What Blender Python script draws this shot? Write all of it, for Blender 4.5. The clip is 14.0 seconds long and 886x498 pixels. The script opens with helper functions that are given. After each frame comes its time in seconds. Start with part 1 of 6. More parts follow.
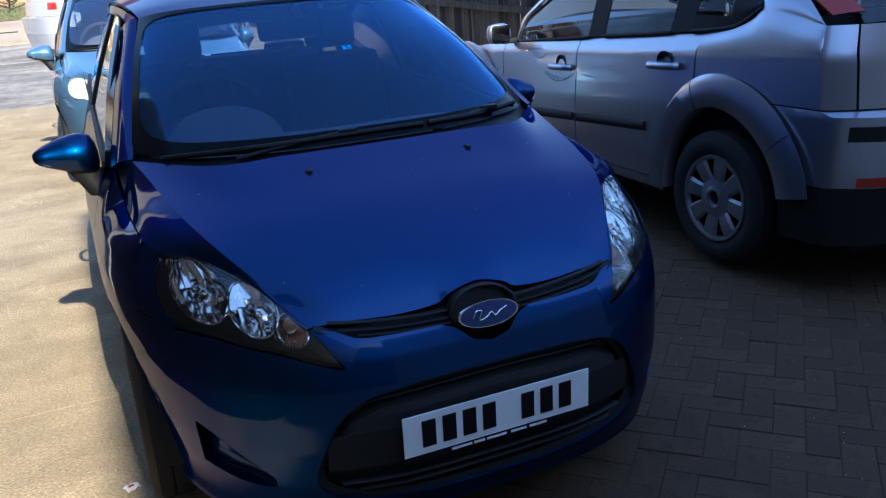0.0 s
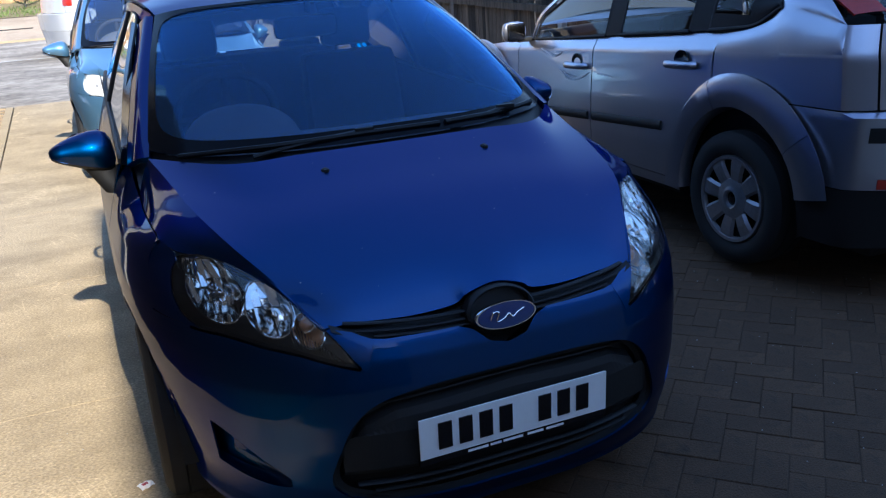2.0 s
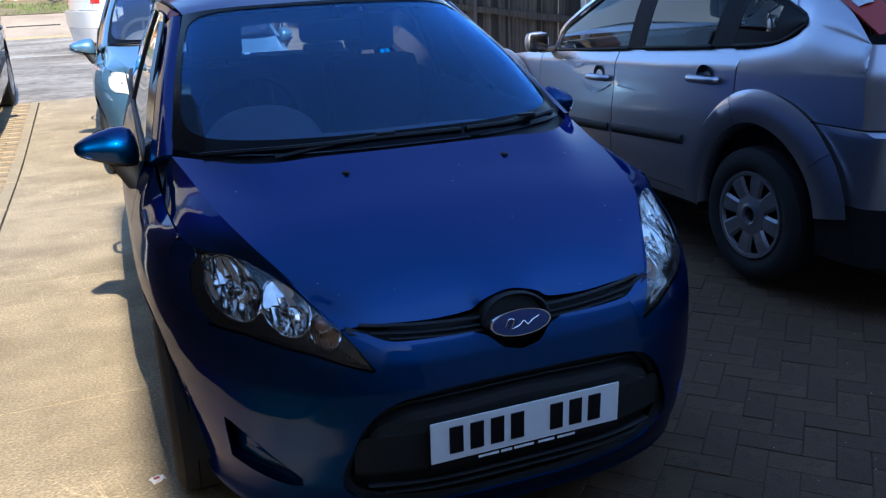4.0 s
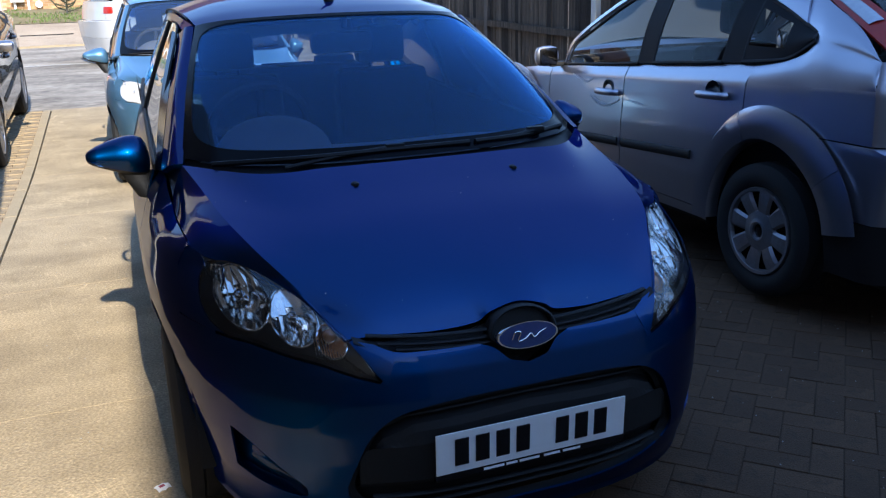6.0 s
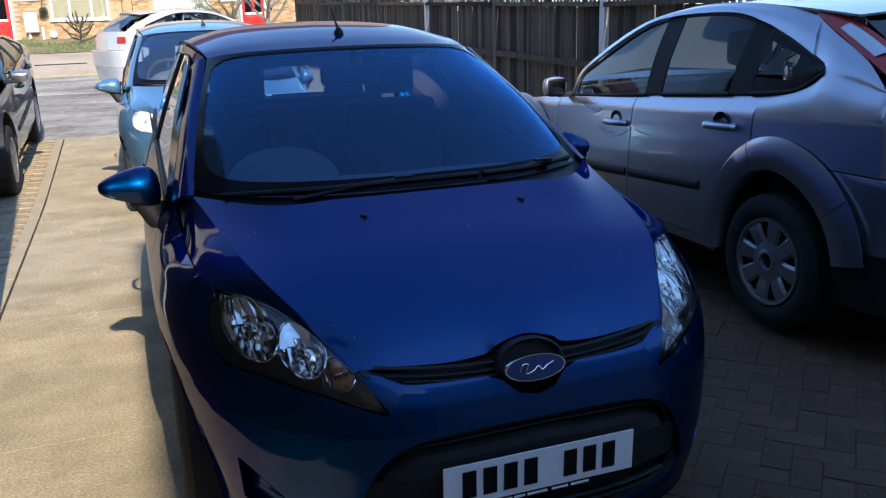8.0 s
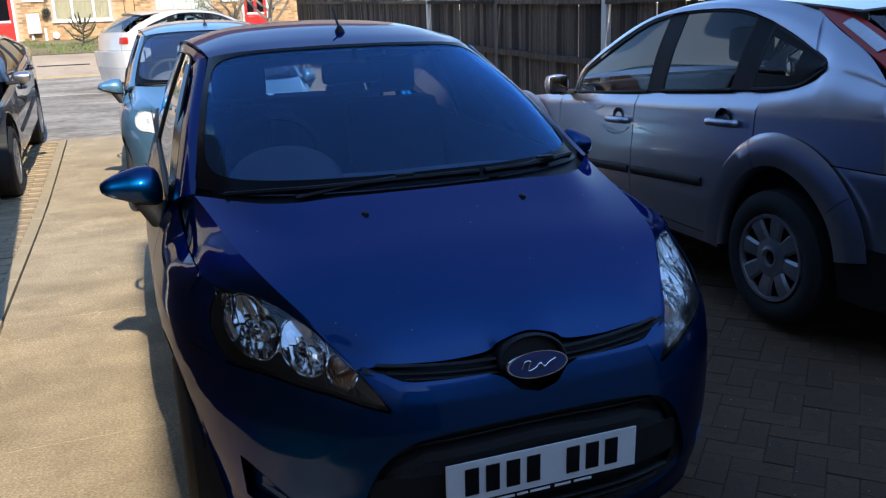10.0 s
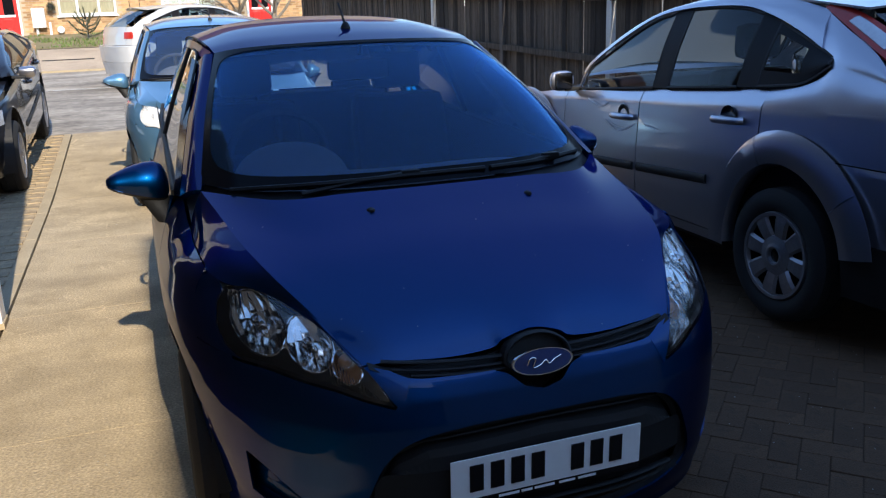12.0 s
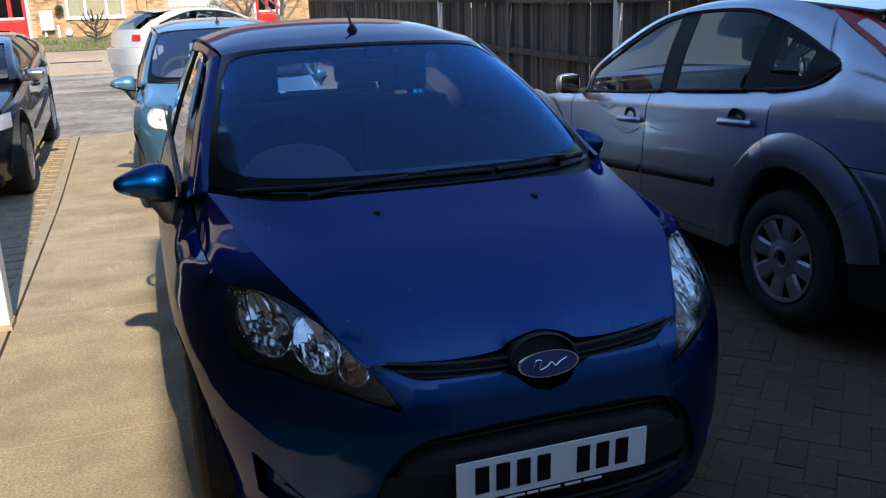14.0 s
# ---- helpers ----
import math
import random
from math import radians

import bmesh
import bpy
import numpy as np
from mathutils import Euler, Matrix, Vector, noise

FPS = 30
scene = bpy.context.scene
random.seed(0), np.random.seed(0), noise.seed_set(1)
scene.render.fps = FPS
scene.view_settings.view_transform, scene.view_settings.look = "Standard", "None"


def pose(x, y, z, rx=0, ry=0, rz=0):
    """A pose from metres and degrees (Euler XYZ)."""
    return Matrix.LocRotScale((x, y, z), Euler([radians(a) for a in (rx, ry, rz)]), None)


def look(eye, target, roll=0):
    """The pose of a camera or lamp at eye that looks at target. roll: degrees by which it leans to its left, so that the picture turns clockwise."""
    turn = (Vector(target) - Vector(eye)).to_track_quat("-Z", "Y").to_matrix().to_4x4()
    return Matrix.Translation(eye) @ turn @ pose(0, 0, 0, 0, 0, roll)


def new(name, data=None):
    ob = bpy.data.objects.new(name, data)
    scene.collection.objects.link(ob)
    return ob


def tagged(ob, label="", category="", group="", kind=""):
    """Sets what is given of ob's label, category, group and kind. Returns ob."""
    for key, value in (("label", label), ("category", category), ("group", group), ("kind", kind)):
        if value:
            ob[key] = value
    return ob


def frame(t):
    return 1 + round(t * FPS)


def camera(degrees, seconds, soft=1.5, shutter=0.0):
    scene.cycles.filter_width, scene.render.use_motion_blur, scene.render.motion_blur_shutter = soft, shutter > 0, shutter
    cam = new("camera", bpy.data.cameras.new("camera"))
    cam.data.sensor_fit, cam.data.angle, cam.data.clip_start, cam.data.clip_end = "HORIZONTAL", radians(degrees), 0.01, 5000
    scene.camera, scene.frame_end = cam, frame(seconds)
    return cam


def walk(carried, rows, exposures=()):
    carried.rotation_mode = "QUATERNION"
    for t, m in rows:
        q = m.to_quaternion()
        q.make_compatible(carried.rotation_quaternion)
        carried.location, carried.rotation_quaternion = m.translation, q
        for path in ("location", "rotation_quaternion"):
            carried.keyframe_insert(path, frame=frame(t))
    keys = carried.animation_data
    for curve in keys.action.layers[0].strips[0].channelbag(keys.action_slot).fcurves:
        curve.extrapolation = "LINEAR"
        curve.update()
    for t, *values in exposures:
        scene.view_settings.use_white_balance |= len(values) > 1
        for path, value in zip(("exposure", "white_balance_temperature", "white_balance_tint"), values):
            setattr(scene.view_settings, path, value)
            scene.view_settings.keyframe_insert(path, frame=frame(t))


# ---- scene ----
cam = camera(54.68, 14.0, soft=1.25)
walk(cam, [
    (0, pose(-0.833, -1.713, 1.520, 71.31, 3.77, -23.76)),
    (0.5, pose(-0.838, -1.710, 1.520, 71.49, 3.55, -23.42)),
    (1, pose(-0.837, -1.700, 1.515, 71.39, 3.92, -23.46)),
    (1.5, pose(-0.839, -1.691, 1.519, 71.26, 3.58, -23.29)),
    (2, pose(-0.840, -1.690, 1.522, 71.21, 3.63, -22.93)),
    (2.5, pose(-0.848, -1.689, 1.522, 71.20, 2.88, -21.93)),
    (3, pose(-0.852, -1.692, 1.521, 71.28, 2.23, -21.72)),
    (5.5, pose(-0.848, -1.710, 1.524, 72.70, 2.04, -20.79)),
    (6, pose(-0.854, -1.707, 1.522, 72.64, 1.61, -20.67)),
    (6.5, pose(-0.856, -1.707, 1.524, 72.60, 1.32, -20.42)),
    (7, pose(-0.861, -1.712, 1.531, 73.30, 1.40, -20.09)),
    (7.5, pose(-0.857, -1.710, 1.536, 74.02, 1.54, -20.10)),
    (8, pose(-0.854, -1.714, 1.537, 74.48, 1.65, -20.07)),
    (10.5, pose(-0.849, -1.715, 1.532, 74.40, 2.03, -19.92)),
    (11, pose(-0.853, -1.714, 1.534, 74.16, 1.63, -19.78)),
    (11.5, pose(-0.854, -1.716, 1.537, 74.09, 1.75, -19.75)),
    (12, pose(-0.856, -1.716, 1.536, 74.14, 1.82, -19.65)),
    (12.5, pose(-0.857, -1.713, 1.533, 74.65, 1.87, -19.54)),
    (13, pose(-0.855, -1.714, 1.537, 75.03, 1.99, -19.55)),
    (13.5, pose(-0.858, -1.715, 1.539, 75.19, 1.93, -19.46)),
    (14, pose(-0.856, -1.717, 1.535, 74.32, 1.82, -19.22)),
], exposures=[(0, .82, 6000, 9), (3, .83, 6050, 9), (5.5, .71, 6100, 9), (6.5, .66, 6150, 9), (8, .51, 6200, 9), (10.5, .44, 6500, 9), (14, .38, 6600, 9)])

# ---- light ----
SUN = Vector((0.10, -1.45, 1.0)).normalized()      # towards the sun
world = bpy.data.worlds.new("sky")
scene.world = world
world.use_nodes = True
wt = world.node_tree
sky = wt.nodes.new("ShaderNodeTexSky")
sky.sky_type = 'NISHITA'
sky.sun_disc = False
sky.ozone_density = 5.0
sky.dust_density = 0.1
sky.sun_elevation = math.asin(SUN.z)
sky.sun_rotation = math.atan2(SUN.x, SUN.y)
# low banks of cloud towards the horizon
wc, wm, wn, wr, wz, wh, wk, wx = [wt.nodes.new("ShaderNode" + k) for k in ("TexCoord", "Mapping", "TexNoise", "MapRange", "SeparateXYZ", "MapRange", "Math", "Mix")]
wm.inputs["Scale"].default_value = (1.6, 1.6, 6.0)
wn.inputs["Scale"].default_value, wn.inputs["Detail"].default_value = 1.9, 7
wr.inputs[1].default_value, wr.inputs[2].default_value = 0.44, 0.64
wh.inputs[1].default_value, wh.inputs[2].default_value = 0.34, 0.10
wk.operation = 'MULTIPLY'
wx.data_type = 'RGBA'
wx.inputs[7].default_value = (2.6, 2.8, 3.3, 1)
wt.links.new(wc.outputs["Generated"], wm.inputs[0])
wt.links.new(wm.outputs[0], wn.inputs["Vector"])
wt.links.new(wn.outputs[0], wr.inputs[0])
wt.links.new(wc.outputs["Generated"], wz.inputs[0])
wt.links.new(wz.outputs["Z"], wh.inputs[0])
wt.links.new(wr.outputs[0], wk.inputs[0])
wt.links.new(wh.outputs[0], wk.inputs[1])
wt.links.new(wk.outputs[0], wx.inputs["Factor"])
wt.links.new(sky.outputs[0], wx.inputs[6])
wt.links.new(wx.outputs[2], wt.nodes["Background"].inputs[0])
wt.nodes["Background"].inputs[1].default_value = 0.265
sun = new("sun", bpy.data.lights.new("sun", "SUN"))
sun.data.energy = 5.0
sun.data.angle = radians(0.53)
sun.data.color = (1.0, 0.91, 0.76)
sun.matrix_world = look((0, -20, 20), Vector((0, -20, 20)) - SUN)

# ---- materials ----
def nodes_of(m):
    m.use_nodes = True
    return m.node_tree, m.node_tree.nodes["Principled BSDF"]


def mat(name, base, rough=0.6, metal=0.0, var=0.15, scale=3.0, fine=60.0, bump=0.05, coat=0.0, dirt=None, spec=0.5,
        each=0.0, stretch=(1, 1, 1)):
    """Base colour varied at two scales, with fine relief; dirt: a second colour in patches; each: variation from piece to piece."""
    m = bpy.data.materials.new(name)
    t, p = nodes_of(m)
    L, N = t.links, t.nodes
    co = N.new("ShaderNodeTexCoord")
    mp = N.new("ShaderNodeMapping")
    mp.inputs["Scale"].default_value = stretch
    L.new(co.outputs["Object"], mp.inputs[0])
    big, small = N.new("ShaderNodeTexNoise"), N.new("ShaderNodeTexNoise")
    big.inputs["Scale"].default_value, small.inputs["Scale"].default_value = scale, fine
    big.inputs["Detail"].default_value, small.inputs["Detail"].default_value = 5, 4
    for n in (big, small):
        L.new(mp.outputs[0], n.inputs["Vector"])
    add = N.new("ShaderNodeMath")
    add.operation = 'ADD'
    L.new(big.outputs[0], add.inputs[0])
    L.new(small.outputs[0], add.inputs[1])
    ramp = N.new("ShaderNodeMapRange")
    ramp.inputs[1].default_value, ramp.inputs[2].default_value = 0.6, 1.4
    ramp.inputs[3].default_value, ramp.inputs[4].default_value = 1 - var, 1 + var
    L.new(add.outputs[0], ramp.inputs[0])
    last = ramp.outputs[0]
    if each:
        info = N.new("ShaderNodeObjectInfo")
        isl = N.new("ShaderNodeNewGeometry")
        s = N.new("ShaderNodeMath")
        s.operation = 'ADD'
        L.new(info.outputs["Random"], s.inputs[0])
        L.new(isl.outputs["Random Per Island"], s.inputs[1])
        fr = N.new("ShaderNodeMath")
        fr.operation = 'FRACT'
        L.new(s.outputs[0], fr.inputs[0])
        r2 = N.new("ShaderNodeMapRange")
        r2.inputs[3].default_value, r2.inputs[4].default_value = 1 - each, 1 + each
        L.new(fr.outputs[0], r2.inputs[0])
        mu = N.new("ShaderNodeMath")
        mu.operation = 'MULTIPLY'
        L.new(last, mu.inputs[0])
        L.new(r2.outputs[0], mu.inputs[1])
        last = mu.outputs[0]
    mix = N.new("ShaderNodeVectorMath")
    mix.operation = 'SCALE'
    mix.inputs[0].default_value = base
    L.new(last, mix.inputs["Scale"])
    col = mix.outputs[0]
    if dirt:
        d = N.new("ShaderNodeTexNoise")
        d.inputs["Scale"].default_value, d.inputs["Detail"].default_value = scale * 1.7, 8
        d.inputs["Roughness"].default_value = 0.7
        L.new(mp.outputs[0], d.inputs["Vector"])
        dr = N.new("ShaderNodeMapRange")
        dr.inputs[1].default_value, dr.inputs[2].default_value = 0.52, 0.68
        L.new(d.outputs[0], dr.inputs[0])
        mx = N.new("ShaderNodeMix")
        mx.data_type = 'RGBA'
        L.new(dr.outputs[0], mx.inputs["Factor"])
        L.new(col, mx.inputs[6])
        mx.inputs[7].default_value = (*dirt, 1)
        col = mx.outputs[2]
    L.new(col, p.inputs["Base Color"])
    p.inputs["Roughness"].default_value = rough
    p.inputs["Metallic"].default_value = metal
    p.inputs["Specular IOR Level"].default_value = spec
    p.inputs["Coat Weight"].default_value = coat
    p.inputs["Coat Roughness"].default_value = 0.03
    if bump:
        b = N.new("ShaderNodeBump")
        b.inputs["Strength"].default_value, b.inputs["Distance"].default_value = min(1.0, bump), 0.01
        L.new(small.outputs[0], b.inputs["Height"])
        L.new(b.outputs[0], p.inputs["Normal"])
    return m


def paint(name, base, metal=0.5, rough=0.38, coat=1.0, edge=(1, 1, 1)):
    """Car paint: metallic base under a clear coat; edge: its tint at grazing angles."""
    m = mat(name, base, rough=rough, metal=metal, var=0.06, scale=1.5, fine=900, bump=0.0, coat=coat)
    m.node_tree.nodes["Principled BSDF"].inputs["Specular Tint"].default_value = (*edge, 1)
    return m


def glass(name, tint=(0.8, 0.86, 0.86), ior=1.5, rough=0.0, dust_sky_veil=0.0, sheen=(1, 1, 1)):
    """A thin pane: tinted, clear straight through, with the gloss of glass."""
    m = bpy.data.materials.new(name)
    t, p = nodes_of(m)
    t.nodes.remove(p)
    tr, gl, mx, fr = [t.nodes.new("ShaderNode" + k) for k in ("BsdfTransparent", "BsdfGlossy", "MixShader", "Fresnel")]
    tr.inputs[0].default_value = (*tint, 1)
    gl.inputs["Roughness"].default_value = rough
    gl.inputs[0].default_value = (*sheen, 1)
    fr.inputs[0].default_value = ior
    t.links.new(fr.outputs[0], mx.inputs[0])
    t.links.new(tr.outputs[0], mx.inputs[1])
    t.links.new(gl.outputs[0], mx.inputs[2])
    last = mx.outputs[0]
    if dust_sky_veil:
        df, m2, n, r = [t.nodes.new("ShaderNode" + k) for k in ("BsdfDiffuse", "MixShader", "TexNoise", "MapRange")]
        # blue film: the sky's reflected veil painted in, along with some dusty unevenness
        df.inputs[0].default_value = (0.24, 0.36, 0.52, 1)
        n.inputs["Scale"].default_value, n.inputs["Detail"].default_value = 2.5, 6
        r.inputs[3].default_value, r.inputs[4].default_value = dust_sky_veil * .7, dust_sky_veil * 1.3
        t.links.new(n.outputs[0], r.inputs[0])
        t.links.new(r.outputs[0], m2.inputs[0])
        t.links.new(last, m2.inputs[1])
        t.links.new(df.outputs[0], m2.inputs[2])
        last = m2.outputs[0]
    t.links.new(last, t.nodes["Material Output"].inputs[0])
    return m


def concrete(name, base, stain):
    """Brushed, sun-bleached concrete: cross grain, stains and pale scratches."""
    m = mat(name, base, rough=0.92, var=0.22, scale=2.5, fine=80, bump=0.6, dirt=stain)
    t, p = m.node_tree, m.node_tree.nodes["Principled BSDF"]
    L, N = t.links, t.nodes
    old = p.inputs["Base Color"].links[0].from_socket
    co = N.new("ShaderNodeTexCoord")
    for stretch, turn, kind, lo, hi, tone in (
            ((60, 75, 60), 0, "grain", 0.44, 0.58, 0.72), ((45, 60, 45), 0, "speck", 0.59, 0.67, 1.35), ((30, 160, 30), 0, "brush", 0.40, 0.65, 0.90),
            ((1.1, 1.9, 1), 0, "blotch", 0.40, 0.62, 0.78), ((1.3, 11, 1), 0.5, "scratch", 0.0, 0.015, 1.4), ((1.9, 11, 1), -0.7, "scratch", 0.0, 0.013, 1.4),
            ((1.0, 8, 1), 1.25, "scratch", 0.0, 0.011, 1.45), ((3.5, 24, 1), 0.1, "scratch", 0.0, 0.022, 1.25)):
        mp = N.new("ShaderNodeMapping")
        mp.inputs["Scale"].default_value = stretch
        rot = N.new("ShaderNodeVectorRotate")
        rot.inputs["Angle"].default_value = turn
        L.new(co.outputs["Object"], rot.inputs[0])
        L.new(rot.outputs[0], mp.inputs[0])
        r = N.new("ShaderNodeMapRange")
        r.inputs[1].default_value, r.inputs[2].default_value = lo, hi
        if kind == "scratch":
            warp = N.new("ShaderNodeTexNoise")
            warp.inputs["Scale"].default_value = 1.4
            add = N.new("ShaderNodeVectorMath")
            L.new(mp.outputs[0], add.inputs[0])
            L.new(warp.outputs["Color"], add.inputs[1])
            v = N.new("ShaderNodeTexVoronoi")
            v.feature = 'DISTANCE_TO_EDGE'
            v.inputs["Scale"].default_value = 0.55
            L.new(add.outputs[0], v.inputs["Vector"])
            L.new(v.outputs["Distance"], r.inputs[0])
            r.inputs[3].default_value, r.inputs[4].default_value = 1, 0
            br = N.new("ShaderNodeTexNoise")
            br.inputs["Scale"].default_value = 2.2
            L.new(co.outputs["Object"], br.inputs["Vector"])
            rr = N.new("ShaderNodeMapRange")
            rr.inputs[1].default_value, rr.inputs[2].default_value = 0.50, 0.66
            L.new(br.outputs[0], rr.inputs[0])
            mu = N.new("ShaderNodeMath")
            mu.operation = 'MULTIPLY'
            L.new(r.outputs[0], mu.inputs[0])
            L.new(rr.outputs[0], mu.inputs[1])
            fac = mu.outputs[0]
        else:
            n = N.new("ShaderNodeTexNoise")
            n.inputs["Scale"].default_value, n.inputs["Detail"].default_value = 1.6, 7
            L.new(mp.outputs[0], n.inputs["Vector"])
            L.new(n.outputs[0], r.inputs[0])
            fac = r.outputs[0]
        sc = N.new("ShaderNodeMapRange")
        sc.inputs[3].default_value, sc.inputs[4].default_value = 1.0, tone
        L.new(fac, sc.inputs[0])
        k = N.new("ShaderNodeVectorMath")
        k.operation = 'SCALE'
        L.new(old, k.inputs[0])
        L.new(sc.outputs[0], k.inputs["Scale"])
        old = k.outputs[0]
    L.new(old, p.inputs["Base Color"])
    return m


M_BLUE = paint("deep_blue_metallic_paint", (0.0, 0.040, 0.152), metal=1.0, rough=0.40, coat=0.5, edge=(0.0, 0.10, 0.36))
M_LIGHTBLUE = paint("light_blue_metallic_paint", (0.12, 0.27, 0.44), metal=0.5)
M_SILVER = paint("silver_blue_metallic_paint", (0.45, 0.455, 0.525), metal=0.92, rough=0.33)
M_BLACKPAINT = paint("black_paint", (0.008, 0.008, 0.012), metal=0.1)
M_WHITEPAINT = paint("white_paint", (0.52, 0.525, 0.54), metal=0.0)
M_PLASTIC = mat("black_plastic", (0.016, 0.016, 0.017), rough=0.6, fine=300, bump=0.08, spec=0.3)
M_GLOSSBLACK = mat("gloss_black", (0.006, 0.006, 0.008), rough=0.15, bump=0)
M_RUBBER = mat("tyre_rubber", (0.014, 0.014, 0.015), rough=0.85, fine=150, bump=0.1)
M_CHROME = mat("chrome", (0.75, 0.76, 0.78), rough=0.12, metal=1.0, var=0.03, bump=0)
M_WHEEL = mat("wheel_trim_silver", (0.30, 0.30, 0.32), rough=0.35, metal=0.7, bump=0.02)
M_GLASS = glass("car_glass", ior=1.6)
# blue sheen and film put the reflected sky into the glass colour
M_SCREEN = glass("sky_veiled_windscreen", (0.80, 0.88, 0.96), ior=1.66, sheen=(0.16, 0.45, 1.0), dust_sky_veil=0.085)
M_DARKGLASS = glass("tinted_glass", (0.55, 0.62, 0.62))
M_LENS = glass("lamp_lens", (0.97, 0.98, 0.99), ior=1.6)
M_PLATEWHITE = mat("plate_white", (0.93, 0.93, 0.92), rough=0.35, var=0.03, bump=0)
M_CABIN = mat("cabin_dark_cloth", (0.03, 0.032, 0.036), rough=0.9, fine=250, bump=0.1)
M_DASH = mat("dashboard_grey", (0.13, 0.135, 0.15), rough=0.7, fine=400, bump=0.05)
M_RED = mat("red_lens", (0.42, 0.022, 0.012), rough=0.3, coat=0.35, bump=0)
M_AMBER = mat("amber_bulb", (0.62, 0.27, 0.12), rough=0.3, bump=0)
M_CONCRETE = concrete("brushed_concrete", (0.545, 0.420, 0.262), (0.45, 0.345, 0.21))
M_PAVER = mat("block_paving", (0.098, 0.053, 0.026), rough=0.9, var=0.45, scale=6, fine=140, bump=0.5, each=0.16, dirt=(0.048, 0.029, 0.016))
M_BRICKSTRIP = mat("yellow_brick_paving", (0.37, 0.275, 0.165), rough=0.9, var=0.4, scale=9, fine=90, bump=0.5, each=0.14, dirt=(0.25, 0.19, 0.12))
M_JOINT = mat("dark_sand", (0.066, 0.040, 0.023), rough=1, var=0.3, scale=4, fine=90, bump=0.4)
M_SOIL = mat("sandy_joint", (0.15, 0.12, 0.09), rough=1, var=0.3, scale=4, fine=90, bump=0.4)
M_ROAD = mat("worn_asphalt", (0.31, 0.272, 0.228), rough=0.95, var=0.8, scale=0.9, fine=16, bump=0.5, stretch=(0.5, 1.2, 1), dirt=(0.17, 0.145, 0.12))
M_PAVEMENT = mat("pavement_concrete", (0.43, 0.335, 0.245), rough=0.95, var=0.35, scale=0.8, fine=50, bump=0.2, dirt=(0.34, 0.26, 0.18))
M_GRASSGROUND = mat("grass_ground", (0.20, 0.165, 0.085), rough=1, var=0.4, scale=3, fine=70, bump=0.5, dirt=(0.24, 0.19, 0.12))
M_FENCE = mat("weathered_fence_wood", (0.074, 0.055, 0.039), rough=0.95, var=0.95, scale=2.4, fine=26, bump=0.9, each=0.8, stretch=(9, 9, 0.35))
M_POST = mat("dark_timber_post", (0.12, 0.10, 0.085), rough=0.9, var=0.2, scale=5, fine=80, bump=0.3)
M_WHITEPOST = mat("white_paint_wood", (0.8, 0.8, 0.8), rough=0.5, var=0.04, bump=0.05)
M_BRICK = mat("yellow_stock_brick", (0.46, 0.27, 0.13), rough=0.9, var=0.25, scale=6, fine=50, bump=0.3, each=0.45)
M_MORTAR = mat("mortar", (0.45, 0.36, 0.25), rough=1, var=0.1, bump=0.2)
M_REDDOOR = mat("red_door_paint", (0.55, 0.025, 0.02), rough=0.35, var=0.08, bump=0)
M_UPVC = mat("white_upvc", (0.8, 0.8, 0.8), rough=0.35, var=0.03, bump=0)
M_HOUSE = mat("house_brick", (0.27, 0.21, 0.165), rough=0.9, var=0.1, bump=0.2)
# for unseen walls, kept dark so that the cars reflect little light
M_RENDER = mat("dark_unseen_wall", (0.06, 0.042, 0.03), rough=0.9, var=0.1, bump=0.2)
M_TRIMGREY = mat("weathered_concrete_edging", (0.40, 0.315, 0.20), rough=0.95, var=0.2, scale=4, fine=60, bump=0.3)
M_PALEPOST = mat("pale_post", (0.66, 0.63, 0.57), rough=0.8, var=0.1, scale=4, fine=60, bump=0.2)
M_BLIND = mat("beige_blind", (0.55, 0.45, 0.33), rough=0.8, var=0.06, bump=0.02)
M_NETCURTAIN = mat("white_net_curtain", (0.75, 0.74, 0.72), rough=0.9, var=0.06, bump=0.02)
M_BARK = mat("pale_bark", (0.26, 0.22, 0.17), rough=0.95, var=0.3, scale=8, fine=60, bump=0.5)
M_LEAF = mat("dull_leaf", (0.10, 0.085, 0.035), rough=0.7, var=0.3, each=0.4, bump=0)
M_NEEDLE = mat("dark_conifer", (0.05, 0.055, 0.03), rough=0.8, var=0.3, each=0.3, bump=0)
M_GRASS = mat("grass_blades", (0.12, 0.17, 0.04), rough=0.8, var=0.3, each=0.4, bump=0)
M_ROOFTILE = mat("roof_tile", (0.16, 0.09, 0.06), rough=0.9, var=0.2, bump=0.3)
M_LINE = mat("road_paint", (0.62, 0.61, 0.58), rough=0.8, var=0.25, scale=3, fine=40, bump=0.1)

# ---- builders ----
def mesh_of(name, bm, material, smooth=False):
    me = bpy.data.meshes.new(name)
    bmesh.ops.recalc_face_normals(bm, faces=bm.faces)
    bm.to_mesh(me)
    bm.free()
    me.materials.append(material)
    if smooth:
        me.shade_smooth()
        me.set_sharp_from_angle(angle=radians(38))
    return me


def part(name, bm, material, parent=None, label="", smooth=False, m=None):
    ob = new(name, mesh_of(name, bm, material, smooth))
    if parent is not None:
        ob.parent = parent
    if m is not None:
        ob.matrix_basis = m
    return tagged(ob, label)


def thing(name, m=None, label="", category="", group="", kind=""):
    ob = new(name)
    if m is not None:
        ob.matrix_basis = m
    return tagged(ob, label, category, group, kind)


